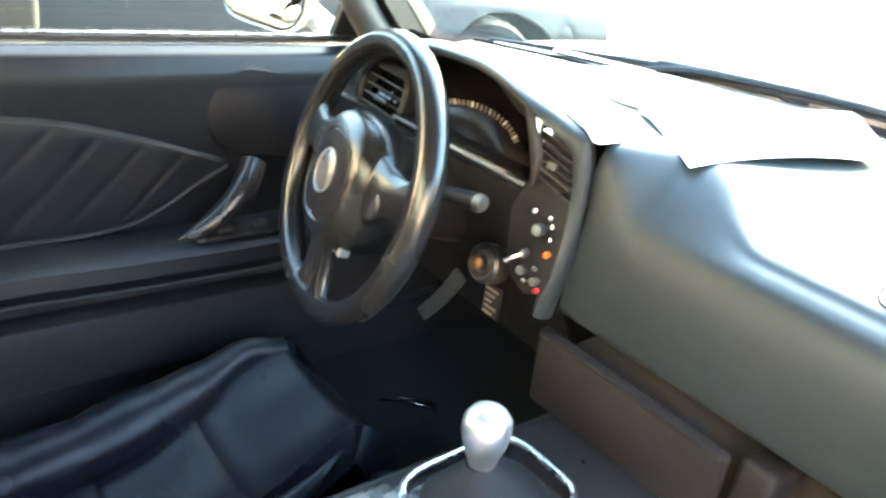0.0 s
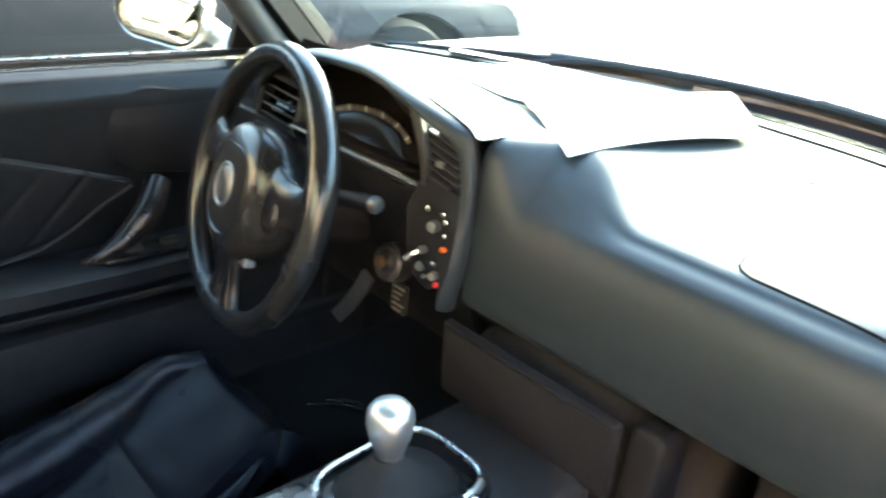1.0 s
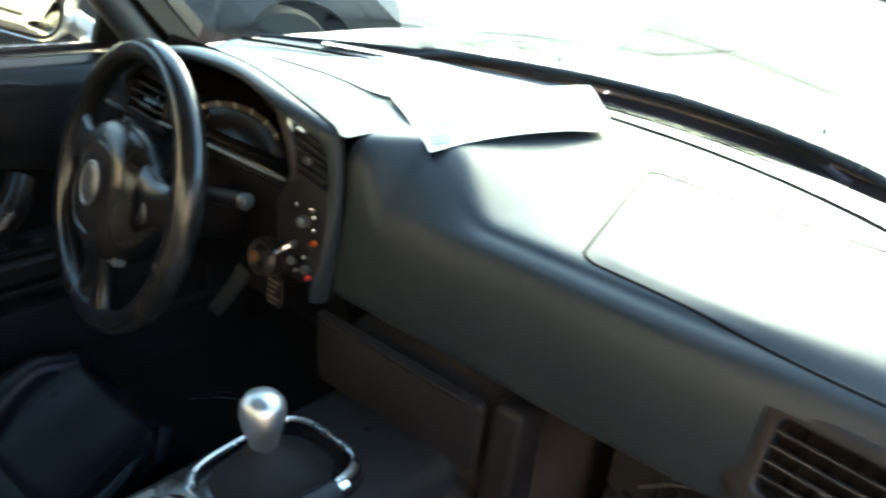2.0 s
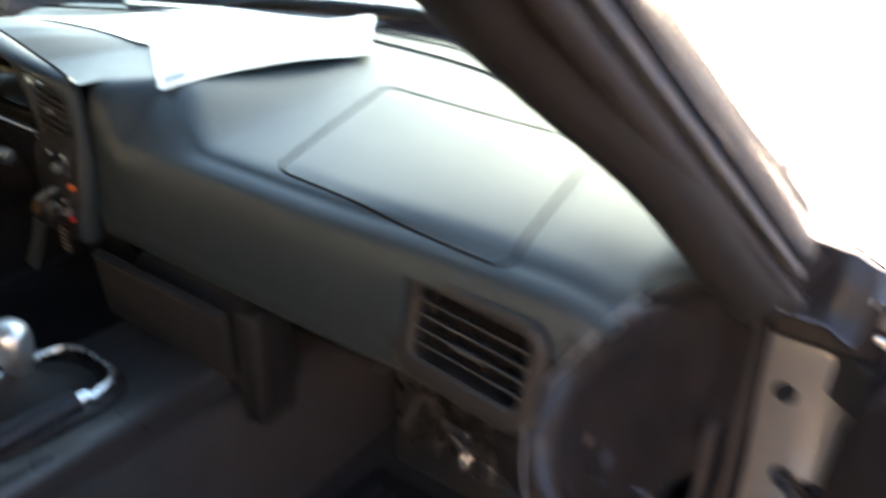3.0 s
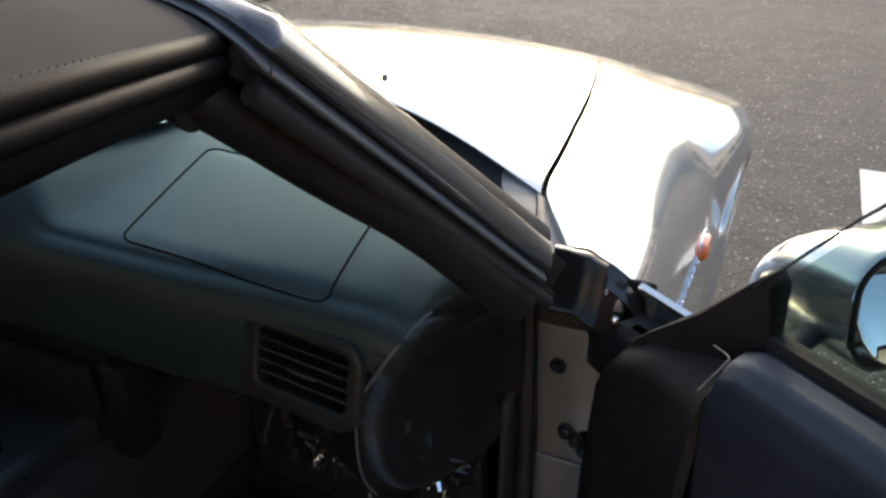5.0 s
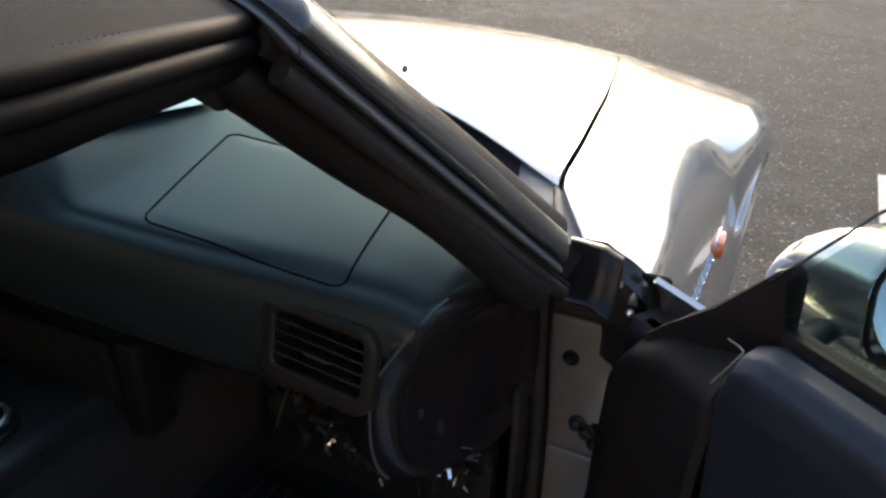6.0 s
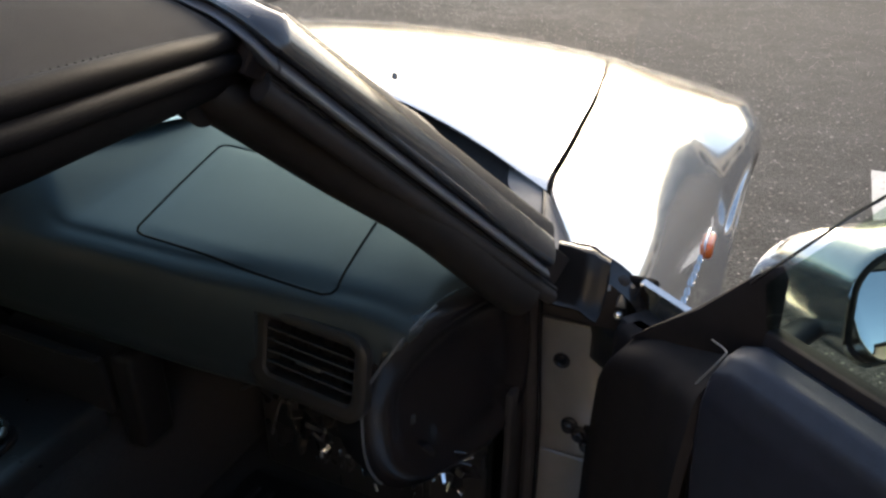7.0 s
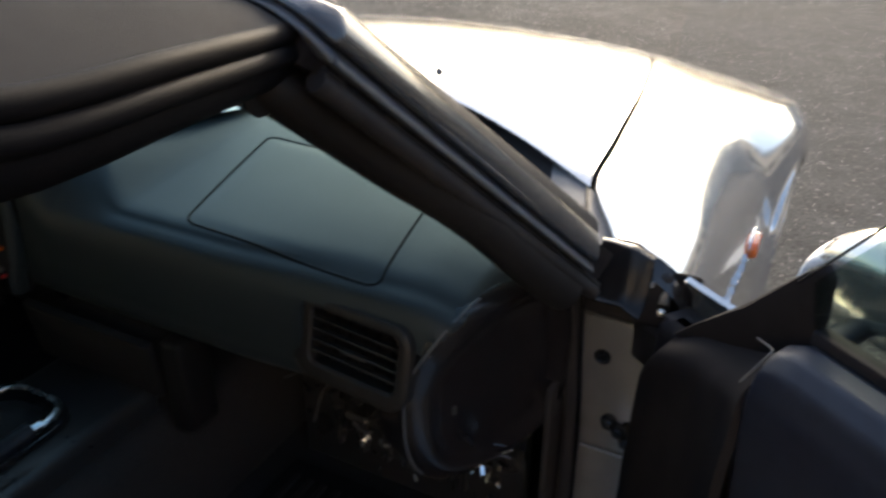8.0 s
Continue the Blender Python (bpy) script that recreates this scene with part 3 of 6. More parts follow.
# windscreen frame: header and pillars, with trims and seals
GLASS_UP, GLASS_BACK = Vector((0, 0.43, 0.903)), Vector((0, -0.903, 0.43))


def hoop(s):
    """Stations from a pillar's foot round its head to the middle of the top rail: f (over 1 on the rail), place, across, outwards, how much it is corner."""
    out = []
    for i in range(25):
        f = lerp(-0.06, 0.995, i / 24)
        out.append((f, Vector((0.754, 0.408, 0.828)).lerp(Vector((0.627, 0.021, 1.136)), f), Vector((0.205, 0.565, 0.80)), Vector((0.946, -0.323, -0.0145)), 0.0))
    a, c, d = Vector((0.627, 0.021, 1.136)), Vector((0.618, 0.005, 1.145)), Vector((0.572, 0.030, 1.1485))
    for i in range(10):
        g = i / 9
        q = a * (1 - g) ** 2 + c * (2 * g * (1 - g)) + d * g * g
        w = smooth01(g)
        e = Vector((0.205, 0.565, 0.80)).lerp(GLASS_UP, w).normalized()
        o = Vector((0.946, -0.323, -0.0145)).lerp(GLASS_BACK, w)
        o = (o - e * o.dot(e)).normalized()
        out.append((1 + 0.5 * g, q, e, o, math.sin(math.pi * min(1, g * 1.1 + 0.0)) if g < 0.9 else 0.0))
    for i in range(1, 16):
        x = 0.572 * (1 - i / 15)
        out.append((1.5 + 0.5 * i / 15, ws_top(x) + Vector((0, -0.006 * (1 - i / 15), 0)), GLASS_UP, GLASS_BACK, 0.0))
    return [(f, Vector((s * p.x, p.y, p.z)), Vector((s * e.x, e.y, e.z)), Vector((s * o.x, o.y, o.z)), k) for f, p, e, o, k in out]


def sweep(stations, prof):
    """Runs prof(f, corner) -> [(across, outwards), ...] along the stations."""
    bm = bmesh.new()
    return loft(bm, [[p + e * a + o * b for a, b in prof(f, k)] for f, p, e, o, k in stations])


def fan(foot, head, f):
    return lerp(foot, head, min(1.0, max(-0.06, f)))


def low_band(f, k):
    w = smooth01((f - 0.98) / 0.5)
    a, b = fan(-0.041, -0.004, f) + 0.018 * w, fan(-0.029, 0.0085, f) + 0.013 * w
    g = 1 + 0.3 * k
    return [(a, 0.000), (a - 0.0005, 0.010 * g), (lerp(a, b, 0.06), 0.0135 * g), (lerp(a, b, 0.25), 0.0135 * g), (lerp(a, b, 0.65), 0.0085 * g), (b, 0.002), (b, -0.006)]


def high_band(f, k):
    w = smooth01((f - 0.98) / 0.5)
    a, b = fan(-0.0285, 0.0095, f) + 0.013 * w, fan(0.010, 0.040, f)
    return [(a, -0.006), (a, 0.007), (lerp(a, b, 0.08), 0.0115), (lerp(a, b, 0.25), 0.0115), (lerp(a, b, 0.55), 0.006), (lerp(a, b, 0.85), -0.002), (lerp(a, b, 0.97), -0.007), (b, -0.014)]


def edge_band(f, k):
    a, b = fan(0.004, 0.035, f), fan(0.024, 0.0435, f)
    return [(a - 0.01, -0.006), (a, -0.003), (lerp(a, b, 0.7), -0.010), (b, -0.016), (b - 0.002, -0.05), (a - 0.01, -0.05)]


def core(f, k):
    a = fan(-0.048, -0.014, f)
    return [(a, -0.050), (a, -0.002), (fan(-0.004, 0.022, f), 0.004), (fan(0.0, 0.024, f), -0.012), (fan(-0.01, 0.02, f), -0.050)]


def padding(f, k):
    if f <= 1.1:
        ce, co = lerp(-0.072, -0.045, smooth01(f * 1.6)) + 0.008 * smooth01((f - 0.6) / 0.4), -0.014 - 0.042 * smooth01((f - 0.4) / 0.5)
        re, ro = lerp(0.030, 0.022, max(0.0, f)) * (1 - k), (0.026 + 0.016 * smooth01((f - 0.4) / 0.5)) * (1 - k)
    else:
        w = smooth01((f - 1) / 0.5)
        ce, co, re, ro = lerp(-0.037, -0.045, w), lerp(-0.056, 0.010, w), lerp(0.022, 0.024, w), lerp(0.042, 0.024, min(1.0, 2.5 * w))
    return [(ce + re * math.cos(2 * math.pi * n / 20), co + ro * math.sin(2 * math.pi * n / 20)) for n in range(20)]


def seal(f, k):
    c = fan(-0.057, -0.019, f)
    return [(c + 0.0105 * math.cos(2 * math.pi * n / 12), 0.000 + 0.011 * math.sin(2 * math.pi * n / 12)) for n in range(12)]


def channel(f, k):
    c = fan(-0.046, -0.009, f)
    return [(c - 0.004, -0.01), (c - 0.004, 0.004), (c, 0.0075), (c + 0.003, 0.004), (c + 0.003, -0.01)]


for s in (1, -1):
    st = [q for q in hoop(s) if q[0] < 1.0]
    cut_ = [q for q in st if q[0] > 0.0]
    ext = [q for q in hoop(s) if q[0] < 1.22]
    pil = part("windscreen_pillar", sweep(ext, core), FLAP, car, "black painted windscreen pillar")
    run = [q for q in hoop(s) if 0.02 < q[0] < 0.97]
    more = [(f, run[-1][1] + (run[-1][1] - run[0][1]) * ((f - run[-1][0]) / (run[-1][0] - run[0][0])), run[-1][2], run[-1][3], g) for f, g in ((0.985, 0.0), (1.01, 0.03), (1.03, 0.12), (1.045, 0.26), (1.055, 0.5), (1.06, 0.8))]
    part("pillar_padding", sweep(run + more, padding), PAD if s > 0 else PILLARTRIM, pil, "black padded pillar trim" if s > 0 else "dark grey padded pillar trim")
    part("pillar_seal", sweep(st, seal), RUBBER, pil, "black rubber door seal")
    part("seal_channel", sweep(st, channel), BLACKMETAL, pil)
    part("pillar_moulding", sweep(cut_, low_band), HEADERTRIM, pil, "satin blue-grey pillar moulding reflecting the sky")
    part("screen_edge_strip", sweep(cut_, edge_band), RUBBER, pil, "matt rubber edge of the screen")

TOP = [q for q in hoop(1) if q[0] >= 1.0] + [q for q in hoop(-1) if 1.0 <= q[0] < 1.99][::-1]
header = part("windscreen_header", sweep(TOP, core), FLAP, car, "black windscreen top rail")
part("header_moulding", sweep(TOP, low_band), HEADERTRIM, header, "satin dark grey rear lip of the top rail")
ROUND = [q for q in hoop(1) if q[0] > 0.0] + [q for q in hoop(-1) if 0.0 < q[0] < 1.99][::-1]
part("screen_moulding", sweep(ROUND, high_band), GREYGLOSS, header, "broad gloss black moulding round the screen")
part("header_edge_strip", sweep(TOP, edge_band), RUBBER, header)
part("header_padding", sweep([q for q in TOP if q[0] >= 1.4], padding), PAD, header)


# soft top
def roof_z(x, y):
    c = along_s([(-1.25, 0.95), (-1.05, 1.10), (-0.85, 1.24), (-0.65, 1.320), (-0.45, 1.318), (-0.33, 1.282), (-0.20, 1.260), (-0.10, 1.237), (0.02, 1.209), (0.12, 1.196)], y)
    return c - 0.12 * x * x - 1.0 * max(0, abs(x) - 0.50) ** 2


def roof(u, v):
    s = 2 * u - 1
    y0 = 0.10 - 0.25 * (0.6 * s) ** 2
    y = lerp(y0, -1.20, v)
    half = along_s([(-1.2, 0.62), (-0.7, 0.674), (-0.3, 0.670), (-0.2, 0.662), (-0.1, 0.636), (0.02, 0.596), (0.1, 0.590)], y)
    x = s * half
    return Vector((x, y, roof_z(x, y) + 0.0015 * noise.noise((x * 9, y * 9, 3))))


def roof_cloth():
    """The cloth, with an opening for the rear window."""
    bm = sheet(roof, 40, 50)
    gone = [f for f in bm.faces if -1.14 < f.calc_center_median().y < -0.86 and abs(f.calc_center_median().x) < 0.46]
    bmesh.ops.delete(bm, geom=gone, context="FACES")
    bmesh.ops.recalc_face_normals(bm, faces=bm.faces[:])
    bmesh.ops.solidify(bm, geom=bm.faces[:], thickness=0.012)
    return bm


top = part("soft_top", roof_cloth(), FABRIC, car, "faded black cloth folding roof, closed")
part("rear_window", sheet(lambda u, v: (lambda x, y: Vector((x, y, roof_z(x, y) - 0.004)))(lerp(-0.48, 0.48, u), lerp(-0.84, -1.16, v)), 16, 10), GLASS, top, "clear rear window sewn into the roof")


def rail_path(s, dx, dz, y0=0.0, y1=-0.95, n=24):
    out = []
    for i in range(n + 1):
        y = lerp(y0, y1, i / n)
        z = along_s([(-0.95, 1.08), (-0.80, 1.185), (-0.60, 1.238), (-0.45, 1.236), (-0.35, 1.202), (-0.27, 1.181), (-0.20, 1.179), (-0.10, 1.167), (0.02, 1.149)], y)
        x = along_s([(-0.95, 0.64), (-0.5, 0.676), (-0.27, 0.670), (-0.20, 0.661), (-0.10, 0.634), (0.02, 0.592)], y)
        out.append(Vector((s * (x + dx), y, z + dz)))
    return out


for s in (1, -1):
    part("roof_edge_roll", tube(rail_path(s, 0.0, 0.0, 0.02), 0.0085, 18), ROOFBLACK, top, "black stitched vinyl roof edge")
    part("roof_seal", tube(rail_path(s, 0.003, -0.015, 0.015), 0.0080, 18), ROOFBLACK, top, "black rubber roof seal")
    part("roof_rail_pad", tube([p + Vector((0, 0, -0.024 - 0.002 * smooth01(i / 12))) for i, p in enumerate(rail_path(s, -0.020, 0.0, 0.035))], [0.0215] + [0.0215] + [0.0215 + 0.004 * smooth01(i / 10) for i in range(23)], 22), ROOFBLACK, top, "black padded roof side rail")
    bm = bmesh.new()
    for p, q in zip(rail_path(s, -0.008, 0.0065, 0.0, -0.6, 90), rail_path(s, -0.008, 0.0065, -0.004, -0.604, 90)):
        tube([p + Vector((0, 0, 0.0)), q], 0.0009, 5, bm)
    part("roof_stitching", bm, THREAD, top)

def fender_edge(x, y=0.484):
    """A place on the fender's skin, x across the car."""
    row = fender_section(1, y)
    for a, b in zip(row, row[1:]):
        if a.x <= x <= b.x and a.z > 0.6 and b.x > a.x:
            return a.lerp(b, (x - a.x) / (b.x - a.x))
    return Vector((x, y, row[2].z - 0.004))


def foot_cover(u, v):
    """From a rolled bead on the fender's edge a hollow falls rearwards and down to the pillar's foot."""
    x = lerp(0.734, 0.8065, u)
    top = fender_edge(max(x, 0.752))
    y = 0.484 - 0.012 * smooth01(v / 0.2) - 0.050 * v ** 1.5
    z = top.z - 0.0035 + 0.004 * math.sin(math.pi * min(1.0, v / 0.3)) - 0.062 * smooth01((v - 0.12) / 0.88)
    dent = 0.007 * math.exp(-((u - 0.62) / 0.24) ** 2) * math.sin(math.pi * v)
    return Vector((x + 0.004 * math.sin(math.pi * v), y - dent, z - 0.4 * dent))


# door jamb on the passenger side: hinge pillar with holes, seal and bolts
for s in (1,):
    bm = block(0.712, 0.83, 0.470, 0.50, 0.22, 0.682, 0.008, 2)
    jamb = part("hinge_pillar", bm, JAMB, car, "silver-painted door hinge pillar, its shade put into a darker grey")
    part("pillar_upper_seal", block(0.708, 0.836, 0.466, 0.50, 0.684, 0.772, 0.010, 3), RUBBER, jamb, "black rubber over the top of the hinge pillar")
    part("pillar_lower_panel", block(0.722, 0.815, 0.463, 0.4685, 0.24, 0.452, 0.003, 1), JAMB, jamb)
    part("bolt_hole", lathe([(0.0125, 0.0), (0.0125, 0.0022), (0.0095, 0.0024), (0.008, 0.0005)], 20, basis((0.755, 0.4695, 0.617), (1, 0, 0), (0, 0, 1), (0, -1, 0))), GLOSS, jamb, "dark round access hole")
    for bx, bz in ((0.776, 0.508), (0.792, 0.497), (0.805, 0.482)):
        part("hinge_bolt", lathe([(0.013, 0.0), (0.013, 0.004), (0.009, 0.005), (0.009, 0.013), (0.007, 0.015)], 12, basis((bx, 0.469, bz), (1, 0, 0), (0, 0, 1), (0, -1, 0))), BLACKMETAL, jamb, "dark hinge bolt")
    part("door_seal", tube(spline([(0.70, 0.435, 0.80), (0.708, 0.455, 0.70), (0.716, 0.458, 0.58), (0.722, 0.455, 0.44), (0.72, 0.43, 0.30), (0.69, 0.30, 0.27)], 6), 0.013, 10), RUBBER, car, "black rubber door opening seal")
    part("seal_lip", tube(spline([(0.722, 0.447, 0.76), (0.727, 0.45, 0.62), (0.735, 0.446, 0.50), (0.738, 0.44, 0.36)], 5), 0.004, 6), GLOSS, car)
    # black rubber and metal at the pillar's foot, in the gap behind the fender
    part("fender_inner", block(0.745, 0.872, 0.49, 0.55, 0.25, 0.70, 0.02, 2), BLACKMETAL, car, "black inner fender behind the door gap")
    foot = part("pillar_foot_cover", sheet(foot_cover, 28, 16, 0.003), GLOSSTRIM, car, "smooth gloss black cover curving from the pillar foot under the fender")
    part("fender_flange", sheet(lambda u, v: fender_edge(lerp(0.806, 0.868, u)) + Vector((0, -0.002 - 0.022 * v, -0.002 - 0.016 * v - 0.006 * v * v)), 16, 6, 0.002), BLACKMETAL, car, "black flange under the fender's rear edge")
    part("cover_edge", tube([foot_cover(0.985, lerp(0.30, 0.80, i / 8)) + Vector((0.001, -0.001, 0.001)) for i in range(9)], 0.0014, 8), GLOSSTRIM, foot)
    # black block painting the shade in the gap behind the fender
    part("gap_shade_fill", block(0.735, 0.872, 0.476, 0.490, 0.66, 0.770, 0.004, 1), GAPBLACK, car, "black block standing in for shade behind the fender")
    part("clip", block(-0.0045, 0.0045, -0.003, 0.003, -0.0045, 0.0045, 0.001, 1, m=Matrix.Translation((0.809, 0.462, 0.757))), PALECLIP, foot, "small pale plastic clip")
    bracket = part("hinge_bracket", plate([(-0.006, -0.009), (0.007, -0.010), (0.005, 0.004), (0.000, 0.011), (-0.005, 0.003)], 0.004, basis((0.829, 0.462, 0.741), (1, 0.2, 0), (0, 0.35, 1), (0.2, -1, 0.35))), JAMB, car, "dull metal upper hinge bracket")
    part("bracket_bolt", lathe([(0.006, 0.0), (0.006, 0.003), (0.004, 0.005), (0.0016, 0.0055)], 14, basis((0.829, 0.455, 0.722), (1, 0.2, 0), (0, 0.5, 1), (0.2, -1, 0.5))), ALU, bracket, "bright bolt head")
    part("gap_post", tube([(0.853, 0.462, 0.772), (0.850, 0.461, 0.760), (0.847, 0.460, 0.748)], [0.0022, 0.0022, 0.0018], 8), BLACKMETAL, car)


# ---- dashboard ----
DB = (0.0, 0.42, 0.62)
dash = thing("dashboard", "black moulded dashboard with satin vinyl grain", "dashboard", at=DB)


def dpart(name, bm, material, parent=None, label="", **k):
    if parent is None:
        return shift(part(name, bm, material, dash, label, **k), DB)
    return part(name, bm, material, parent, label, **k)


PROFILE = [(0.80, 0.830), (0.70, 0.840), (0.60, 0.840), (0.50, 0.833), (0.38, 0.820), (0.29, 0.808), (0.246, 0.801), (0.232, 0.793), (0.219, 0.7875), (0.208, 0.778), (0.199, 0.757), (0.1935, 0.730), (0.192, 0.698), (0.196, 0.664), (0.214, 0.631), (0.30, 0.625)]
SHOULDER = [(0.80, 0.830), (0.70, 0.840), (0.60, 0.845), (0.50, 0.850), (0.38, 0.853), (0.275, 0.853), (0.236, 0.852), (0.219, 0.847), (0.209, 0.837), (0.2035, 0.820), (0.2005, 0.795), (0.1995, 0.757), (0.198, 0.712), (0.196, 0.664), (0.214, 0.631), (0.30, 0.625)]


FACET = [(0.80, 0.830), (0.70, 0.840), (0.60, 0.845), (0.50, 0.850), (0.38, 0.853), (0.315, 0.853), (0.286, 0.847), (0.254, 0.824), (0.2225, 0.793), (0.2090, 0.777), (0.2010, 0.757), (0.1965, 0.730), (0.194, 0.698), (0.196, 0.664), (0.214, 0.631), (0.30, 0.625)]


def dash_rows(x):
    """One cross-section, from the screen forwards and down: sharp-shouldered at its driver's end, then sloped, then low before the passenger."""
    w, g = smooth01((0.095 - x) / 0.125), smooth01((-0.035 - x) / 0.065)
    ye = ws_base(x).y - 0.012
    tip = smooth01((x - 0.57) / 0.13)
    pts = []
    for (y0, z0), (y1, z1), (y2, z2) in zip(PROFILE, FACET, SHOULDER):
        y, z = lerp(lerp(y0, y1, w), y2, g), lerp(lerp(z0, z1, w), z2, g)
        if y > 0.243:
            y = 0.243 + (y - 0.243) * (ye - 0.243) / 0.557 if z > 0.7 else y
        y += 0.013 * smooth01((x - 0.28) / 0.20) * smooth01((0.30 - y) / 0.06) * (1.0 if z > 0.64 else 0.5)
        turn = min(3.4 * max(0.0, x - 0.592 - 0.050 * smooth01((z - 0.69) / 0.11)), 0.93 * (ye - 0.2))
        y += turn * max(0.0, 1 - (y - 0.2) / max(0.05, ye - 0.2))
        pts.append(Vector((x, y, z - 0.020 * tip)))
    return spline(pts, 4)


# the passenger vent: its middle, across, up and outwards; the skin has a well for it
VENT_M = basis((0.508, 0.2025, 0.712), (1, -0.118, 0.005), (0.14, 0.20, 1.0), (-0.118, -1, 0.20))


def dash_shell():
    bm = bmesh.new()
    xs = [-0.106 + 0.781 * i / 100 for i in range(101)]
    loft(bm, [dash_rows(x) for x in xs], False, False)
    inv = VENT_M.inverted()
    for v in bm.verts:
        p = inv @ v.co
        if -0.079 < p.x < 0.073 and -0.047 < p.y < 0.040 and p.z > -0.05:
            v.co = VENT_M @ Vector((p.x, p.y, -0.034))
    return bm


shell = dpart("dash_shell", dash_shell(), DASH, label="soft black dashboard skin")


def dash_top(x, y):
    """Height of the dashboard's top at a place in plan."""
    rows = dash_rows(x)
    best = rows[0].z
    for a, b in zip(rows, rows[1:]):
        if b.y <= y <= a.y and a.z > 0.76:
            return lerp(b.z, a.z, (y - b.y) / max(1e-6, a.y - b.y))
    return best


# airbag lid: a slightly raised panel with a groove round it
def lid_point(u, v):
    x = lerp(0.200 - 0.055 * v, 0.527 - 0.03 * v, u)
    y = lerp(0.2475 - 0.012 * u, 0.512 - 0.03 * u, v)
    return x, y


def lid_edge(n=20):
    out = []
    r = 0.06
    for k in range(n * 4):
        side, f = divmod(k, n)
        f /= n
        out.append([(f, 0), (1, f), (1 - f, 1), (0, 1 - f)][side])
    res = []
    for u, v in out:
        cu, cv = min(max(u, r), 1 - r), min(max(v, r), 1 - r)
        d = math.hypot(u - cu, v - cv)
        if d > 1e-6 and (u < r or u > 1 - r) and (v < r or v > 1 - r):
            u, v = cu + (u - cu) / d * r, cv + (v - cv) / d * r
        res.append((u, v))
    return res


groove = []
for u, v in lid_edge():
    x, y = lid_point(u, v)
    groove.append(Vector((x, y, dash_top(x, y) - 0.0006)))
dpart("airbag_lid_groove", tube(groove + [groove[0]], 0.0021, 6, cap=False), VENTBOX, shell, "dark shut line of the airbag lid")
dpart("airbag_lid", sheet(lambda u, v: (lambda p: Vector((p[0], p[1], dash_top(*p) + 0.0015 * min(1, 18 * u * (1 - u)) * min(1, 18 * v * (1 - v)))))(lid_point(0.012 + 0.976 * u, 0.012 + 0.976 * v)), 30, 24), DASH, shell, "passenger airbag lid in black vinyl")

# demister strip line and slot near the glass
line = []
for i in range(40):
    x = lerp(-0.60, 0.58, i / 39)
    y = ws_base(x).y - 0.16 + 0.03 * abs(x)
    xx = max(x, -0.10)
    line.append(Vector((x, y, dash_top(xx, min(y, ws_base(xx).y - 0.03)) + 0.001)))
dpart("demister_seam", tube(line, 0.003, 6), VENTBOX, shell)
slot = [p + Vector((0, 0.085, 0.0)) for p in line[2:-3]]
slot = [Vector((p.x, p.y, dash_top(max(p.x, -0.10), min(p.y, ws_base(max(p.x, -0.10)).y - 0.02)) + 0.002)) for p in slot]
dpart("demister_slot", bar(slot, [(-0.013, -0.003), (0.013, -0.003), (0.013, 0.002), (-0.013, 0.002)]), GLOSS, shell, "dark demister slot along the screen")


def air_vent(name, m, w, h, parent, slats=4, depth=0.03, margins=(0.007, 0.007, 0.007, 0.007), bezel=None):
    """A rounded vent: bezel, dark box, slats and a small thumb lever. m: its middle, x across, y up, z out of it; w, h: its opening; margins: left, right, below, above."""
    bm = bmesh.new()
    l_, r_, b_, a_ = margins
    cx, cy = (r_ - l_) / 2, (a_ - b_) / 2
    outer = round_rect(w + l_ + r_, h + a_ + b_, 0.030, 6, cx, cy)
    groove_ = round_rect(w + l_ + r_ - 0.005, h + a_ + b_ - 0.005, 0.028, 6, cx, cy)
    mid = round_rect(w + 0.6 * (l_ + r_), h + 0.6 * (a_ + b_), 0.022, 6, 0.6 * cx, 0.6 * cy)
    lipr, inner = round_rect(w + 0.006, h + 0.006, 0.013, 6), round_rect(w, h, 0.010, 6)
    rings = [[Vector((p[0], p[1], z)) for p in o] for o, z in ((outer, -0.014), (outer, 0.001), (groove_, 0.0035), (mid, 0.0050), (lipr, 0.0045), (inner, 0.0015), (inner, -depth))]
    loft(bm, rings, True, False)
    bm.transform(m)
    vent = dpart(name, bm, bezel or VENTTRIM, parent, "black rectangular air vent")
    # near-black backing paints the shade deep in the vent
    dpart("vent_box", block(-w / 2 - 0.0005, w / 2 + 0.0005, -h / 2 - 0.0005, h / 2 + 0.0005, -depth - 0.004, -depth + 0.006, 0.001, 1, m=m), VENTBOX, vent, "black backing standing in for the vent's shaded depth")
    for i in range(slats):
        y = h * ((i + 1) / (slats + 1) - 0.5)
        dpart("slat", block(-w / 2 - 0.001, w / 2 + 0.001, -0.0011, 0.0011, -0.0110, 0.0015, 0.0007, 1, m=m @ Matrix.Translation((0, y, -0.001)) @ Matrix.Rotation(radians(-14), 4, "X")), SLAT, vent)
    for i in range(5):
        x = w * ((i + 1) / 6 - 0.5)
        dpart("vane", block(x - 0.0008, x + 0.0008, -h / 2, h / 2, -0.026, -0.015, 0.0004, 1, m=m), VENTBOX, vent)
    dpart("thumb_lever", block(-0.020, 0.020, -0.0026, 0.0030, -0.006, 0.0045, 0.002, 2, m=m @ Matrix.Translation((0.002, h * (2 / (slats + 1) - 0.5), 0.0)) @ Matrix.Rotation(radians(-14), 4, "X")), SLAT, vent, "vent thumb lever")
    return vent


air_vent("air_vent", VENT_M, 0.138, 0.076, shell, 4, 0.03, (0.030, 0.018, 0.025, 0.016))


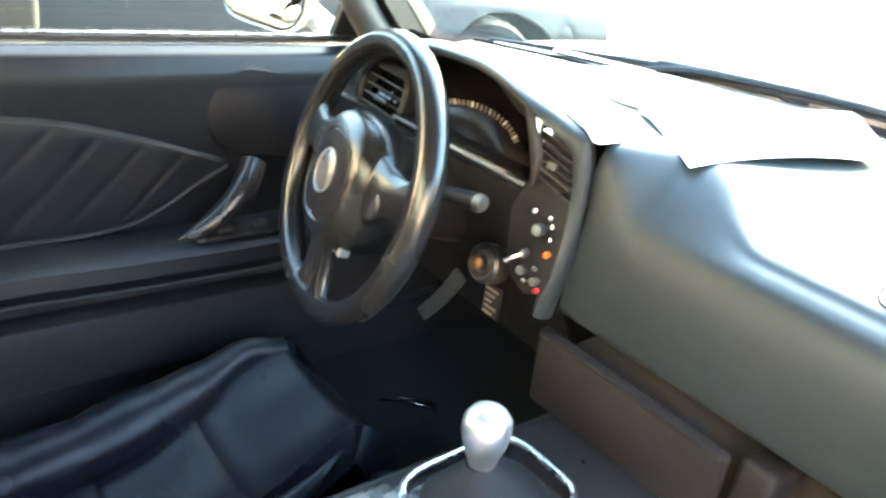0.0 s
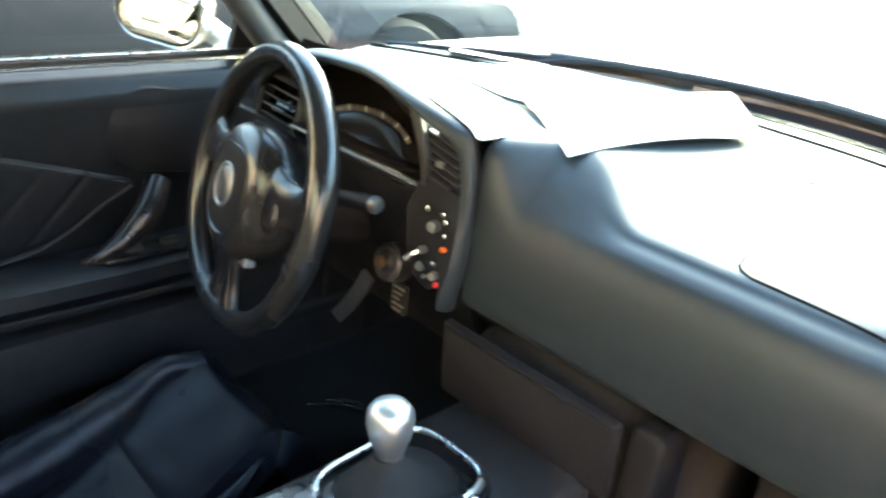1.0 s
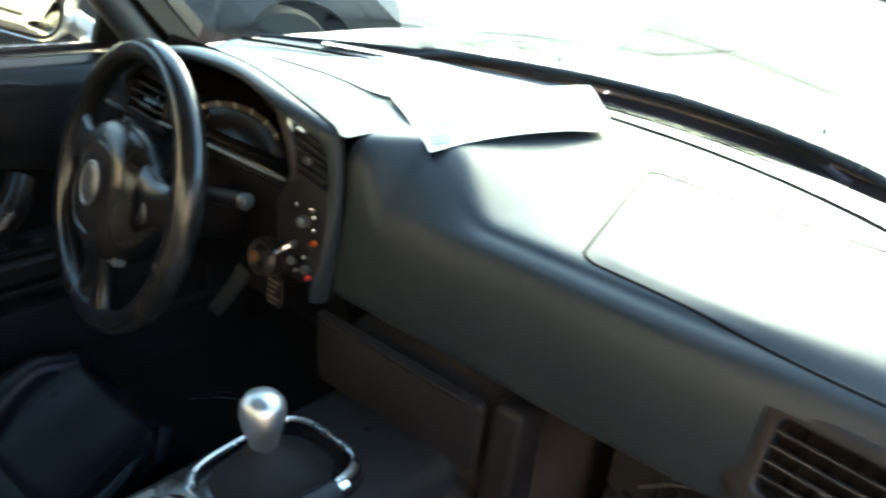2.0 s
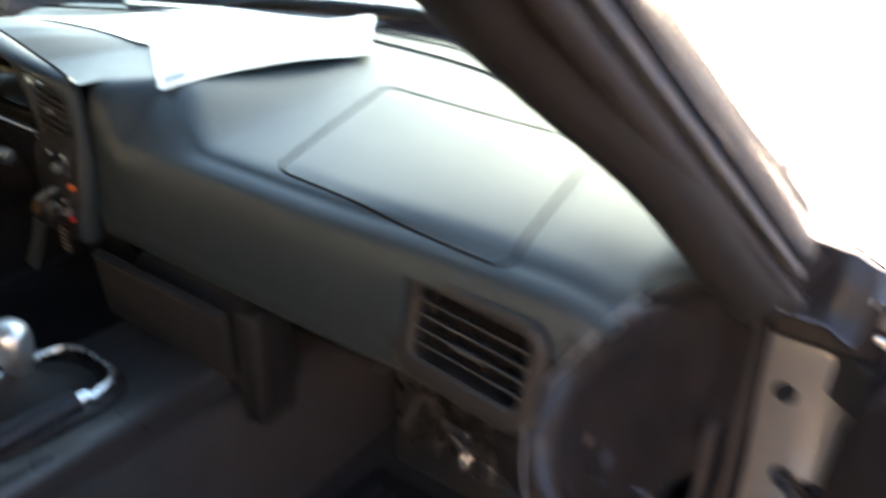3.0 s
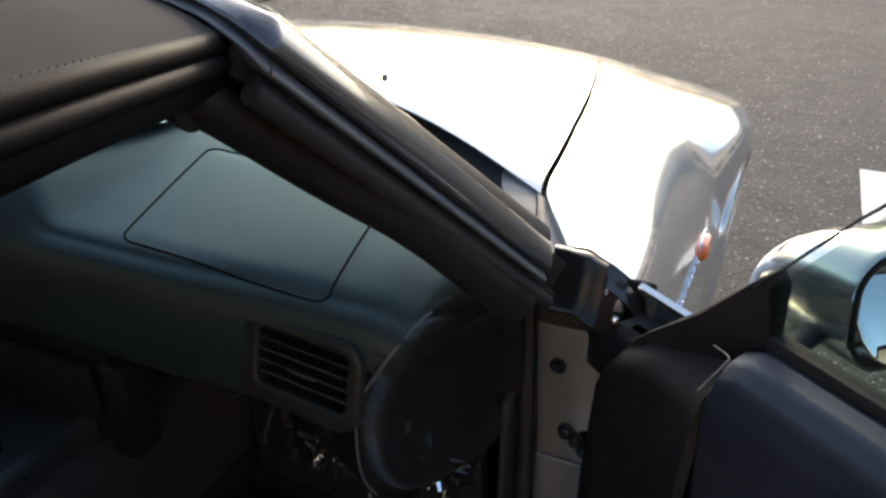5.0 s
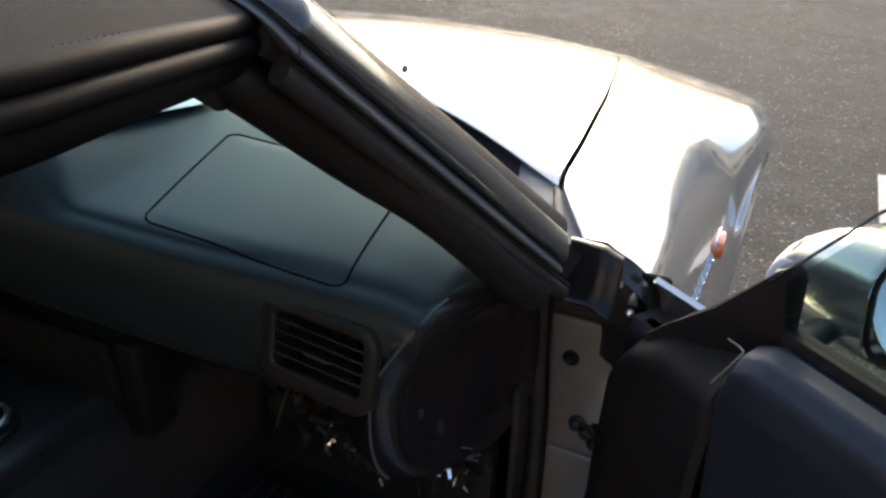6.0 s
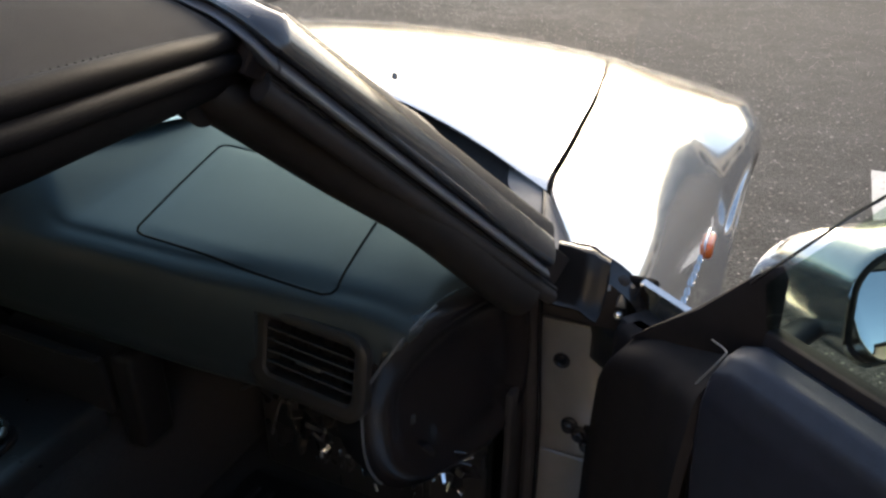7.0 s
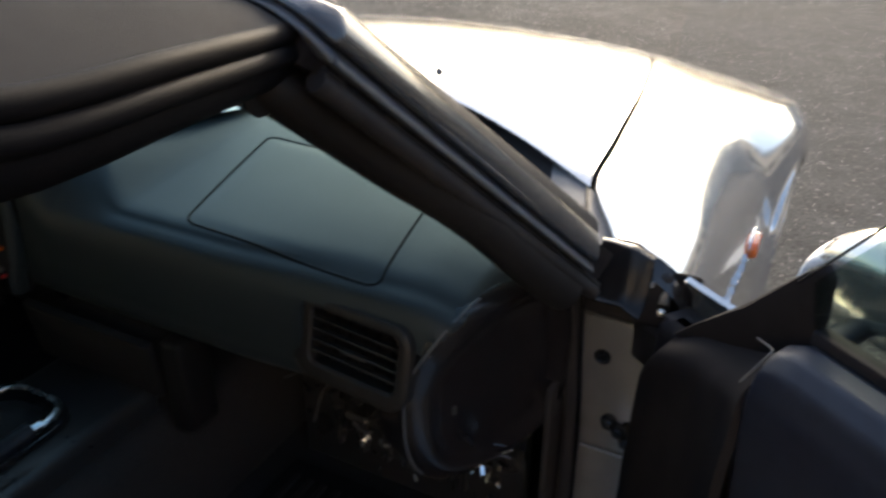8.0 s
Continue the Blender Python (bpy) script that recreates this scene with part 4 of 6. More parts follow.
# end cap facing the door opening
def cap_ring(k, n, grow, out):
    a = 2 * math.pi * k / n
    c, s_ = math.cos(a), math.sin(a)
    u = 0.156 + (0.149 + grow) * math.copysign(abs(c) ** (0.58 if s_ > 0 and c < 0 else 0.75), c)
    z = 0.630 + ((0.160 if s_ > 0 else 0.147) + grow) * math.copysign(abs(s_) ** 0.8, s_)
    out += 0.052 * smooth01((z - 0.66) / 0.15) * max(0.0, 1 - u / 0.26)
    e = Vector((0.42, 0.907, 0)).normalized()
    o = Vector((0.907, -0.42, 0)).normalized()
    return Vector((0.572, 0.200, 0)) + e * u + Vector((0, 0, z)) + o * out


bm = bmesh.new()
loft(bm, [[cap_ring(k, 64, g, o) for k in range(64)] for g, o in ((0.004, -0.05), (0.006, -0.004), (0.004, 0.006), (0.0, 0.0105), (-0.004, 0.0145), (-0.015, 0.0225), (-0.023, 0.0258), (-0.029, 0.0255), (-0.038, 0.0205), (-0.047, 0.0152), (-0.055, 0.0138), (-0.066, 0.0140), (-0.085, 0.0150), (-0.11, 0.0160), (-0.14, 0.0165))])
cap = dpart("dash_end_cap", bm, CAPBLACK, label="round black plastic dashboard end cap")
# edge highlight of the cap, drawn as a lighter grey tube
dpart("cap_highlight", tube([cap_ring(k, 64, 0.0035, 0.0085) for k in range(18, 40)], 0.0018, 8), HEADERTRIM, cap, "thin grey tube drawing the end cap's edge highlight")

# instrument binnacle: arch, lining and pod faces
WX = -0.368


# one long band: up from the left foot, over the instruments and down beside the switches
BAND_IN = spline([(-0.625, 0.225, 0.66), (-0.612, 0.210, 0.73), (-0.585, 0.192, 0.79), (-0.540, 0.176, 0.833), (-0.470, 0.162, 0.868), (-0.380, 0.152, 0.894), (-0.300, 0.150, 0.901), (-0.255, 0.150, 0.900), (-0.220, 0.152, 0.892), (-0.187, 0.157, 0.877),
                  (-0.155, 0.168, 0.857), (-0.128, 0.180, 0.837), (-0.116, 0.183, 0.800), (-0.109, 0.179, 0.751), (-0.108, 0.171, 0.692), (-0.114, 0.166, 0.655), (-0.120, 0.170, 0.632)], 6)
BAND_OUT = spline([(-0.640, 0.250, 0.66), (-0.628, 0.238, 0.735), (-0.600, 0.224, 0.80), (-0.550, 0.212, 0.845), (-0.475, 0.202, 0.877), (-0.380, 0.193, 0.897), (-0.315, 0.190, 0.900), (-0.270, 0.190, 0.896), (-0.230, 0.190, 0.888), (-0.183, 0.190, 0.877),
                   (-0.140, 0.191, 0.866), (-0.112, 0.191, 0.853), (-0.1035, 0.196, 0.815), (-0.102, 0.199, 0.751), (-0.103, 0.199, 0.700), (-0.107, 0.195, 0.660), (-0.112, 0.196, 0.630)], 6)


def band_row(k):
    """Cross-section of the band at one place along it: rolled front edge, slightly domed face, dark shut line behind."""
    a, b = BAND_IN[k], BAND_OUT[k]
    run = (BAND_IN[min(k + 1, len(BAND_IN) - 1)] - BAND_IN[max(k - 1, 0)]).normalized()
    up = run.cross(b - a).normalized()
    if up.dot(Vector((0, -0.6, 1)) + Vector((0.4 if k > 66 else 0, 0, 0))) < 0:
        up = -up
    back = (b - a).normalized()
    return [a + back * 0.020 - up * 0.010, a + back * 0.004 - up * 0.0085, a - up * 0.004, a + up * 0.0005, a + back * 0.004 + up * 0.003, a.lerp(b, 0.35) + up * 0.005, a.lerp(b, 0.65) + up * 0.0048,
            b - back * 0.004 + up * 0.002, b - up * 0.0005, b - up * 0.012]


bm = bmesh.new()
loft(bm, [band_row(k) for k in range(len(BAND_IN))], False, False)
hoodb = dpart("instrument_hood", bm, DASH, label="arched black band over the instruments")
dpart("hood_seam", tube([b.lerp(a, -0.06) for a, b in zip(BAND_IN, BAND_OUT)], 0.0016, 6), VENTBOX, hoodb, "dark shut line behind the hood band")
LIP = spline([(-0.187, 0.160, 0.874), (-0.176, 0.164, 0.853), (-0.166, 0.167, 0.830), (-0.160, 0.167, 0.805), (-0.160, 0.166, 0.785)], 5)
LINE_IN = [p + Vector((0, 0.004, -0.003)) for p in BAND_IN[3:55]] + LIP


def top_z(x, y):
    """Height of the dashboard's top behind the instrument hood: a hump over the instruments and a flat shelf beside it."""
    front = along([(-0.64, 0.735), (-0.60, 0.796), (-0.55, 0.842), (-0.475, 0.874), (-0.38, 0.894), (-0.30, 0.893), (-0.265, 0.883), (-0.224, 0.858), (-0.216, 0.8555), (-0.10, 0.853)], x)
    f = max(0.0, min(1.0, (y - 0.22) / max(0.05, ws_base(x).y - 0.25)))
    return lerp(0.853 + (front - 0.853) * (1 - smooth01((y - 0.19) / 0.30)), 0.842, f ** 1.6)


def lining(u, v):
    k = u * (len(LINE_IN) - 1)
    i = min(len(LINE_IN) - 2, int(k))
    p = LINE_IN[i].lerp(LINE_IN[i + 1], k - i)
    y = lerp(p.y, 0.285, v)
    z = p.z - 0.006 * v
    return Vector((p.x, y, lerp(z, min(z, top_z(p.x, y) - 0.007), smooth01(v / 0.32))))


dpart("hood_lining", sheet(lining, 70, 8, 0.003), LINING, hoodb, "dark brown-black lining inside the hood")
dpart("lining_lip", tube(LIP, [0.0035 + 0.004 * math.sin(math.pi * i / (len(LIP) - 1)) for i in range(len(LIP))], 10), VENTTRIM, hoodb, "rounded edge between the instruments and the side vent")


dpart("hood_top_skin", sheet(lambda u, v: (lambda x: (lambda y: Vector((x, y, top_z(x, y))))(lerp(0.188 + 0.30 * max(0.0, -0.40 - x) if x < -0.115 else 0.195, ws_base(x).y - 0.015, v)))(lerp(-0.635, -0.101, u)), 110, 24), DASH, hoodb, "dashboard top behind the instruments")

# instrument panel face
cluster = dpart("instrument_panel", sheet(lambda u, v: Vector((lerp(-0.56, -0.185, u), 0.262 - 0.06 * v, lerp(0.878 - 0.034 * smooth01((u - 0.6) / 0.28), 0.784, v))), 8, 6, 0.006), LCD, label="dark digital instrument panel")
for i in range(22):
    a = lerp(2.5, 0.62, i / 21)
    c = Vector((-0.325 + 0.100 * math.cos(a), 0, 0.785 + 0.040 * math.sin(a)))
    c.y = 0.262 - 0.06 * (0.880 - c.z) / 0.096 - 0.006
    dpart("tachometer_bar", block(-0.0016, 0.0016, -0.001, 0.001, -0.004, 0.004, 0.0004, 1, m=Matrix.Translation(c) @ Matrix.Rotation(math.pi / 2 - a, 4, "Y")), PALE if i % 4 == 0 else DIM, cluster)
dpart("panel_ledge", block(-0.442, -0.168, 0.165, 0.235, 0.768, 0.787, 0.005, 2), GLOSS, cluster, "glossy black ledge under the instruments")
dpart("ledge_strip", block(-0.44, -0.17, 0.160, 0.164, 0.7815, 0.785, 0.001, 1), GREYPL, cluster)

# lower driver's panel and column shroud
dpart("knee_panel", sheet(lambda u, v: Vector((lerp(-0.64, -0.12, u), 0.19 + 0.12 * v ** 1.5, lerp(0.766, 0.50, v))), 12, 10, 0.01), DARKTRIM, label="black lower panel under the steering column")
shroud = dpart("column_shroud", tube([(WX, 0.10, 0.722), (WX, 0.16, 0.705), (WX, 0.24, 0.69)], [0.058, 0.066, 0.075], 18), DARKTRIM, label="black plastic steering column shroud")
for s in (1, -1):
    dpart("stalk", tube([(WX + s * 0.05, 0.125, 0.728), (WX + s * 0.12, 0.128, 0.742), (WX + s * 0.155, 0.135, 0.747)], [0.010, 0.011, 0.012], 14), DARKTRIM, shroud, "black column stalk")
    dpart("stalk_tip", lathe([(0.0118, 0.0), (0.0118, 0.006), (0.009, 0.011), (0.004, 0.0125)], 18, basis((WX + s * 0.155, 0.135, 0.747), (0, 0, 1), (0, 1, 0), (s, 0, 0.1))), BADGE, shroud, "dull grey end of the stalk")
ignition = dpart("ignition_lock", lathe([(0.027, -0.02), (0.027, 0.004), (0.022, 0.009), (0.018, 0.006), (0.012, 0.008), (0.011, 0.016), (0.004, 0.017)], 24, basis((-0.231, 0.186, 0.648), (1, 0, 0.0), (0, 0.2, 1), (0, -1, 0.25))), TRIM, label="round black ignition lock with metal core")
dpart("lock_core", lathe([(0.0095, 0.0), (0.0095, 0.019), (0.007, 0.0205)], 16, basis((-0.231, 0.186, 0.648), (1, 0, 0.0), (0, 0.2, 1), (0, -1, 0.25))), mat("bronze_core", (0.30, 0.17, 0.09), 0.3, 0.9), ignition)
dpart("hanging_tag", block(-0.236, -0.203, 0.197, 0.200, 0.572, 0.618, 0.002, 1), DARKTRIM, ignition, "small dark label plate under the ignition lock")
for k in range(5):
    dpart("printed_bar", block(-0.232, -0.208 - 0.005 * (k % 3), 0.1962, 0.1972, 0.609 - 0.0085 * k, 0.6125 - 0.0085 * k, 0.0003, 1), DIM, ignition, "pale printed bar")
dpart("column_trim", bar(spline([(-0.286, 0.196, 0.602), (-0.302, 0.198, 0.575), (-0.328, 0.200, 0.538), (-0.362, 0.204, 0.498)], 6), [(-0.004, -0.011), (0.004, -0.011), (0.004, 0.011), (-0.004, 0.011)], up=(0.8, 0, 0.5)), BADGE, label="grey curved trim under the steering column")

# side pods with vents and switches
def pod_at(x, z, out=0.0):
    """A place on the sloping face of the right pod."""
    return Vector((x, 0.172 + 0.30 * (x + 0.146) + 0.15 * (z - 0.806), z)) + Vector((0.284, -0.948, 0.142)) * out


POD_OUT = [(-0.122, 0.838), (-0.113, 0.795), (-0.1065, 0.751), (-0.1045, 0.692), (-0.111, 0.667), (-0.130, 0.659), (-0.152, 0.672), (-0.166, 0.70), (-0.178, 0.754), (-0.168, 0.785), (-0.160, 0.805), (-0.168, 0.845), (-0.150, 0.856)]
bm = bmesh.new()
loft(bm, [[pod_at(lerp(x, -0.14, k), lerp(z, 0.75, k), o) for x, z in POD_OUT] for k, o in ((0, -0.03), (0, -0.0055), (0.02, -0.0045))])
pod = dpart("control_pod", bm, DARKTRIM, label="black pod with vent and small controls")
# shallow black sheet close behind the slats paints the vent's shade
dpart("vent_box", sheet(lambda u, v: pod_at(lerp(lerp(-0.164, -0.124, u), lerp(-0.154, -0.113, u), v), lerp(lerp(0.850, 0.835, u), lerp(0.800, 0.785, u), v), -0.0035), 6, 6, 0.0015), VENTBOX, pod, "black backing standing in for the vent's shaded depth")
for i in range(6):
    f = i / 5
    a, b = pod_at(lerp(-0.1645, -0.154, f), lerp(0.851, 0.800, f)), pod_at(lerp(-0.1235, -0.112, f), lerp(0.836, 0.785, f))
    dpart("slat", bar([a, a.lerp(b, 0.5), b], [(-0.0045, -0.0010), (0.0045, -0.0010), (0.0045, 0.0010), (-0.0045, 0.0010)]), SLAT if 0 < i < 5 else TRIM, pod)
dpart("thumb_lever", block(-0.006, 0.006, -0.003, 0.003, -0.004, 0.004, 0.0015, 2, m=Matrix.Translation(pod_at(-0.142, 0.815, 0.004))), BADGE, pod, "small bright vent lever")
POD_N = basis((0, 0, 0), (0.958, 0.287, 0), (0, 0.148, 0.989), (0.284, -0.948, 0.142))
for x, z, r, h, m_ in ((-0.145, 0.760, 0.0045, 0.010, CHROME), (-0.125, 0.757, 0.0040, 0.008, CHROME), (-0.135, 0.740, 0.0075, 0.012, BADGE), (-0.120, 0.749, 0.0038, 0.009, CHROME), (-0.118, 0.733, 0.0035, 0.008, CHROME), (-0.118, 0.715, 0.0042, 0.006, AMBER),
                      (-0.143, 0.708, 0.0050, 0.012, BADGE), (-0.140, 0.688, 0.0060, 0.012, BADGE), (-0.124, 0.696, 0.0045, 0.009, CHROME), (-0.122, 0.680, 0.0055, 0.010, BADGE), (-0.117, 0.670, 0.0035, 0.006, RED), (-0.133, 0.677, 0.0038, 0.009, CHROME)):
    knob = dpart("control_knob", lathe([(r, 0.0), (r, h * 0.65), (r * 0.8, h), (r * 0.3, h + 0.0005)], 16, Matrix.Translation(pod_at(x, z, -0.0045)) @ POD_N), m_, pod, "small control knob")
dpart("control_lever", tube([pod_at(-0.143, 0.709, 0.004), pod_at(-0.150, 0.703, 0.012), pod_at(-0.157, 0.695, 0.014)], [0.003, 0.0028, 0.004], 8), CHROME, pod, "small chrome lever")
POD_L = basis((-0.505, 0.186, 0.792), (1, -0.12, 0), (0, 0.2, 1), (-0.12, -1, 0.2))
podl = dpart("control_pod", plate(round_rect(0.140, 0.120, 0.020), 0.012, POD_L @ Matrix.Translation((0, -0.106, -0.014)), 0.004), TRIM, label="black pod with vent and audio controls")
air_vent("pod_vent", POD_L, 0.112, 0.072, podl, 4, 0.03, (0.012, 0.012, 0.010, 0.012))
dpart("pod_display", block(-0.052, 0.050, -0.068, -0.050, -0.006, 0.000, 0.002, 1, m=POD_L), GREYPL, podl, "grey label strip")
for dx in (-0.040, 0.0, 0.034):
    dpart("control_knob", lathe([(0.010, 0.0), (0.010, 0.007), (0.008, 0.012), (0.003, 0.0125)], 18, POD_L @ Matrix.Translation((dx, -0.090, -0.004))), CHROME if dx < 0 else GREYPL, podl, "small round control knob")

# radio door below the middle of the dashboard
door_m = basis((0.020, 0.194, 0.566), (1, 0.035, -0.03), (0, -0.12, 1), (0.035, -1, -0.12))
radio = dpart("radio_door", plate(round_rect(0.262, 0.108, 0.006), 0.012, door_m, 0.005), DARKTRIM, label="black hinged radio cover")
dpart("radio_door_lip", block(-0.127, 0.127, 0.0465, 0.0535, 0.007, 0.0145, 0.003, 2, m=door_m), DARKTRIM, radio)
dpart("radio_side_post", block(0.158, 0.200, 0.196, 0.262, 0.45, 0.618, 0.01, 3), DARKTRIM, label="black end post beside the radio cover")
dpart("dash_underside", block(-0.62, 0.62, 0.26, 0.74, 0.60, 0.625, 0.006, 1), TRIM)

# ---- steering wheel ----
SC = Vector((-0.390, 0.074, 0.719))
TILT, TURN = radians(15.4), radians(-10)
sw_m = basis(SC, (math.cos(TURN), math.sin(TURN), 0), (0, math.sin(TILT), math.cos(TILT)), (math.sin(TURN) * math.cos(TILT), -math.cos(TURN) * math.cos(TILT), math.sin(TILT)))
sw = thing("steering_wheel", "black leather three-spoke steering wheel with chrome badge", "steering wheel", at=SC)


def spart(name, bm, material, parent=None, label=""):
    bm.transform(sw_m)
    ob = part(name, bm, material, parent or sw, label)
    return shift(ob, SC) if parent is None else ob


R = 0.181
ringp = [Vector((R * math.cos(2 * math.pi * k / 144), R * math.sin(2 * math.pi * k / 144), 0)) for k in range(145)]
rim = spart("rim", tube(ringp, [0.0184 + 0.0014 * math.cos(4 * math.pi * k / 144 - 0.6) for k in range(145)], 24, cap=False), WHEEL_LEATHER, label="black leather rim, worn shiny")
bm = bmesh.new()
for k in range(150):
    a = 2 * math.pi * k / 150
    if abs(math.sin(a)) > 0.93:
        continue
    r0, r1 = R - 0.0158, R - 0.0168
    p = Vector((r0 * math.cos(a), r0 * math.sin(a), 0.004))
    q = Vector((r0 * math.cos(a + 0.022), r0 * math.sin(a + 0.022), -0.003))
    tube([p, q], 0.0011, 5, bm)
tagged(spart("rim_stitching", bm, THREAD, rim), kind="stuff")
hub = bmesh.new()
loft(hub, [[Vector((a * 0.078 * w, b * 0.078 * w - (0.012 if b < 0 else 0) * w, z)) for a, b in ((math.copysign(abs(math.cos(t)) ** 0.8, math.cos(t)), math.copysign(abs(math.sin(t)) ** 0.8, math.sin(t))) for t in (2 * math.pi * k / 64 for k in range(64)))] for w, z in ((0.9, -0.05), (1.06, -0.03), (1.12, -0.008), (1.10, 0.010), (1.04, 0.022), (0.93, 0.031), (0.80, 0.0365), (0.73, 0.038), (0.71, 0.0362), (0.69, 0.0380), (0.50, 0.0405), (0.25, 0.0420), (0.05, 0.0423))])
hub = spart("hub", hub, HUB, label="black airbag hub cover")
spart("badge_ring", tube([Vector((0.024 * math.cos(2 * math.pi * k / 32), 0.028 * math.sin(2 * math.pi * k / 32), 0.0425)) for k in range(33)], 0.0022, 8, cap=False), GREYPL, hub, "dull metal badge ring")
spart("badge", plate([(0.020 * math.cos(2 * math.pi * k / 24), 0.024 * math.sin(2 * math.pi * k / 24)) for k in range(24)], 0.004, Matrix.Translation((0, 0, 0.0412)), 0.0015), BADGE, hub, "plain silver badge")
spart("thumb_switch", plate([(0.011 * math.cos(2 * math.pi * k / 20), 0.017 * math.sin(2 * math.pi * k / 20)) for k in range(20)], 0.006, Matrix.Translation((0.104, 0.0, 0.012)), 0.003), GREYGLOSS, hub, "glossy oval thumb switch")
for ang, wid in ((8, 0.030), (172, 0.030), (262, 0.026), (278, 0.026)):
    a = radians(ang)
    d = Vector((math.cos(a), math.sin(a), 0))
    n = Vector((-d.y, d.x, 0))
    rings = []
    for f, w, z, th in ((0.26, 0.050 if wid > 0.028 else 0.026, 0.010, 0.014), (0.45, 0.044 if wid > 0.028 else 0.022, 0.008, 0.014), (0.60, 0.034 if wid > 0.028 else 0.017, 0.004, 0.013), (0.75, 0.028 if wid > 0.028 else 0.015, 0.001, 0.012), (0.87, 0.036 if wid > 0.028 else 0.021, 0.0, 0.013), (0.98, 0.060 if wid > 0.028 else 0.034, 0.0, 0.010)):
        c = d * (R * f)
        rings.append([c + n * (w * math.cos(t)) + Vector((0, 0, z + th * math.sin(t))) for t in (2 * math.pi * k / 16 for k in range(16))])
    spoke = bmesh.new()
    loft(spoke, rings)
    sp = spart("spoke", spoke, WHEEL_LEATHER, label="black spoke")
for i in range(3):
    spart("wheel_button", block(0.030 + 0.013 * i, 0.039 + 0.013 * i, -0.090, -0.078, 0.000, 0.016, 0.002, 1), GREYPL, hub, "small pale switch")
spart("column_neck", lathe([(0.05, -0.09), (0.055, -0.05), (0.05, -0.03)], 20), TRIM)


# ---- centre console, shifter and handbrake ----
CB = (0.01, 0.0, 0.47)
console = thing("centre_console", "black centre console with silver shifter surround", "console", at=CB)


def cpart(name, bm, material, parent=None, label=""):
    if parent is None:
        return shift(part(name, bm, material, console, label), CB)
    return part(name, bm, material, parent, label)


cpart("console_body", block(-0.085, 0.125, -0.62, 0.215, 0.43, 0.515, 0.02, 3), TRIM, label="black console body")
cpart("console_front", block(-0.10, 0.165, 0.222, 0.30, 0.40, 0.60, 0.02, 3), CARPET)
SHC = Vector((0.012, 0.010, 0.525))
oval_ = [(SHC.x + 0.064 * math.copysign(abs(math.cos(t)) ** 0.5, math.cos(t)), SHC.y + 0.082 * math.copysign(abs(math.sin(t)) ** 0.5, math.sin(t))) for t in (2 * math.pi * k / 48 for k in range(48))]
ring_ = [Vector((x, y, 0.530 + 0.05 * (y + 0.07))) for x, y in oval_[-9:] + oval_[:34]]
cpart("shifter_surround", tube(ring_, 0.0055, 10, squash=0.7), ALU, label="bright metal edge round the front of the shifter boot")
cpart("surround_plate", plate([(x * 1.12 - 0.001, y * 1.12) for x, y in oval_], 0.012, Matrix.Translation((0, 0, 0.514))), GLOSS)
cpart("rear_plate", block(-0.058, 0.078, -0.30, -0.068, 0.508, 0.530, 0.008, 3), ALU, label="silver console switch plate")
for y, r in ((-0.105, 0.020), (-0.165, 0.020)):
    c_ = cpart("switch_recess", lathe([(r + 0.003, 0.0), (r + 0.003, 0.003), (r, 0.004), (r - 0.002, 0.001), (r * 0.5, 0.002)], 24, Matrix.Translation((-0.012, y, 0.529))), GLOSS, label="round black recess")
cpart("hazard_button", block(0.018, 0.046, -0.135, -0.100, 0.526, 0.536, 0.004, 2), RED, label="red square button")
bm = bmesh.new()
loft(bm, [[Vector((SHC.x * (1 - f) + r * math.copysign(abs(math.cos(t)) ** 0.8, math.cos(t)) * (1 + 0.05 * math.sin(5 * t + 3 * f)), SHC.y * (1 - f) + r * 1.25 * math.copysign(abs(math.sin(t)) ** 0.8, math.sin(t)), z)) for t in (2 * math.pi * k / 32 for k in range(32))] for f, r, z in ((0, 0.058, 0.520), (0.2, 0.052, 0.532), (0.5, 0.036, 0.544), (0.8, 0.022, 0.556), (1.0, 0.013, 0.566))])
boot = cpart("shifter_boot", bm, PAD, label="black leather shifter boot")
shifter = thing("gear_knob", "polished aluminium gear knob on a short lever", "gear knob", at=(0, 0, 0.556))
g = lathe([(0.0120, -0.036), (0.0145, -0.034), (0.0165, -0.026), (0.0225, -0.008), (0.0252, 0.008), (0.0242, 0.020), (0.019, 0.028), (0.010, 0.0325), (0.003, 0.0335)], 32, Matrix.Translation((0, 0, 0.600)) @ Matrix.Rotation(radians(4), 4, "X"))
shift(part("knob", g, SATIN, shifter, "satin aluminium knob"), (0, 0, 0.556))
shift(part("lever", lathe([(0.009, 0.53), (0.009, 0.560), (0.0105, 0.562)], 14), TRIM, shifter), (0, 0, 0.556))

hb = thing("handbrake", "black handbrake lever with a bright release button", "handbrake", at=(0.09, -0.2, 0.50))
HP = spline([(0.080, -0.34, 0.505), (0.083, -0.20, 0.530), (0.092, -0.08, 0.552), (0.103, 0.012, 0.562)], 5)
grip = shift(part("grip", tube(HP, [0.010 + 0.005 * smooth01(i / 8) for i in range(len(HP))], 14), LEATHER, hb, "black leather grip"), (0.09, -0.2, 0.50))
shift(part("release_button", tube([(0.103, 0.012, 0.562), (0.1045, 0.026, 0.563)], [0.0085, 0.008], 12), CHROME, hb, "chrome release button"), (0.09, -0.2, 0.50))


# ---- driver's seat ----
ST = (-0.36, -0.28, 0.20)
seat = thing("driver_seat", "black leather bucket seat with worn side bolsters", "seat", at=ST)


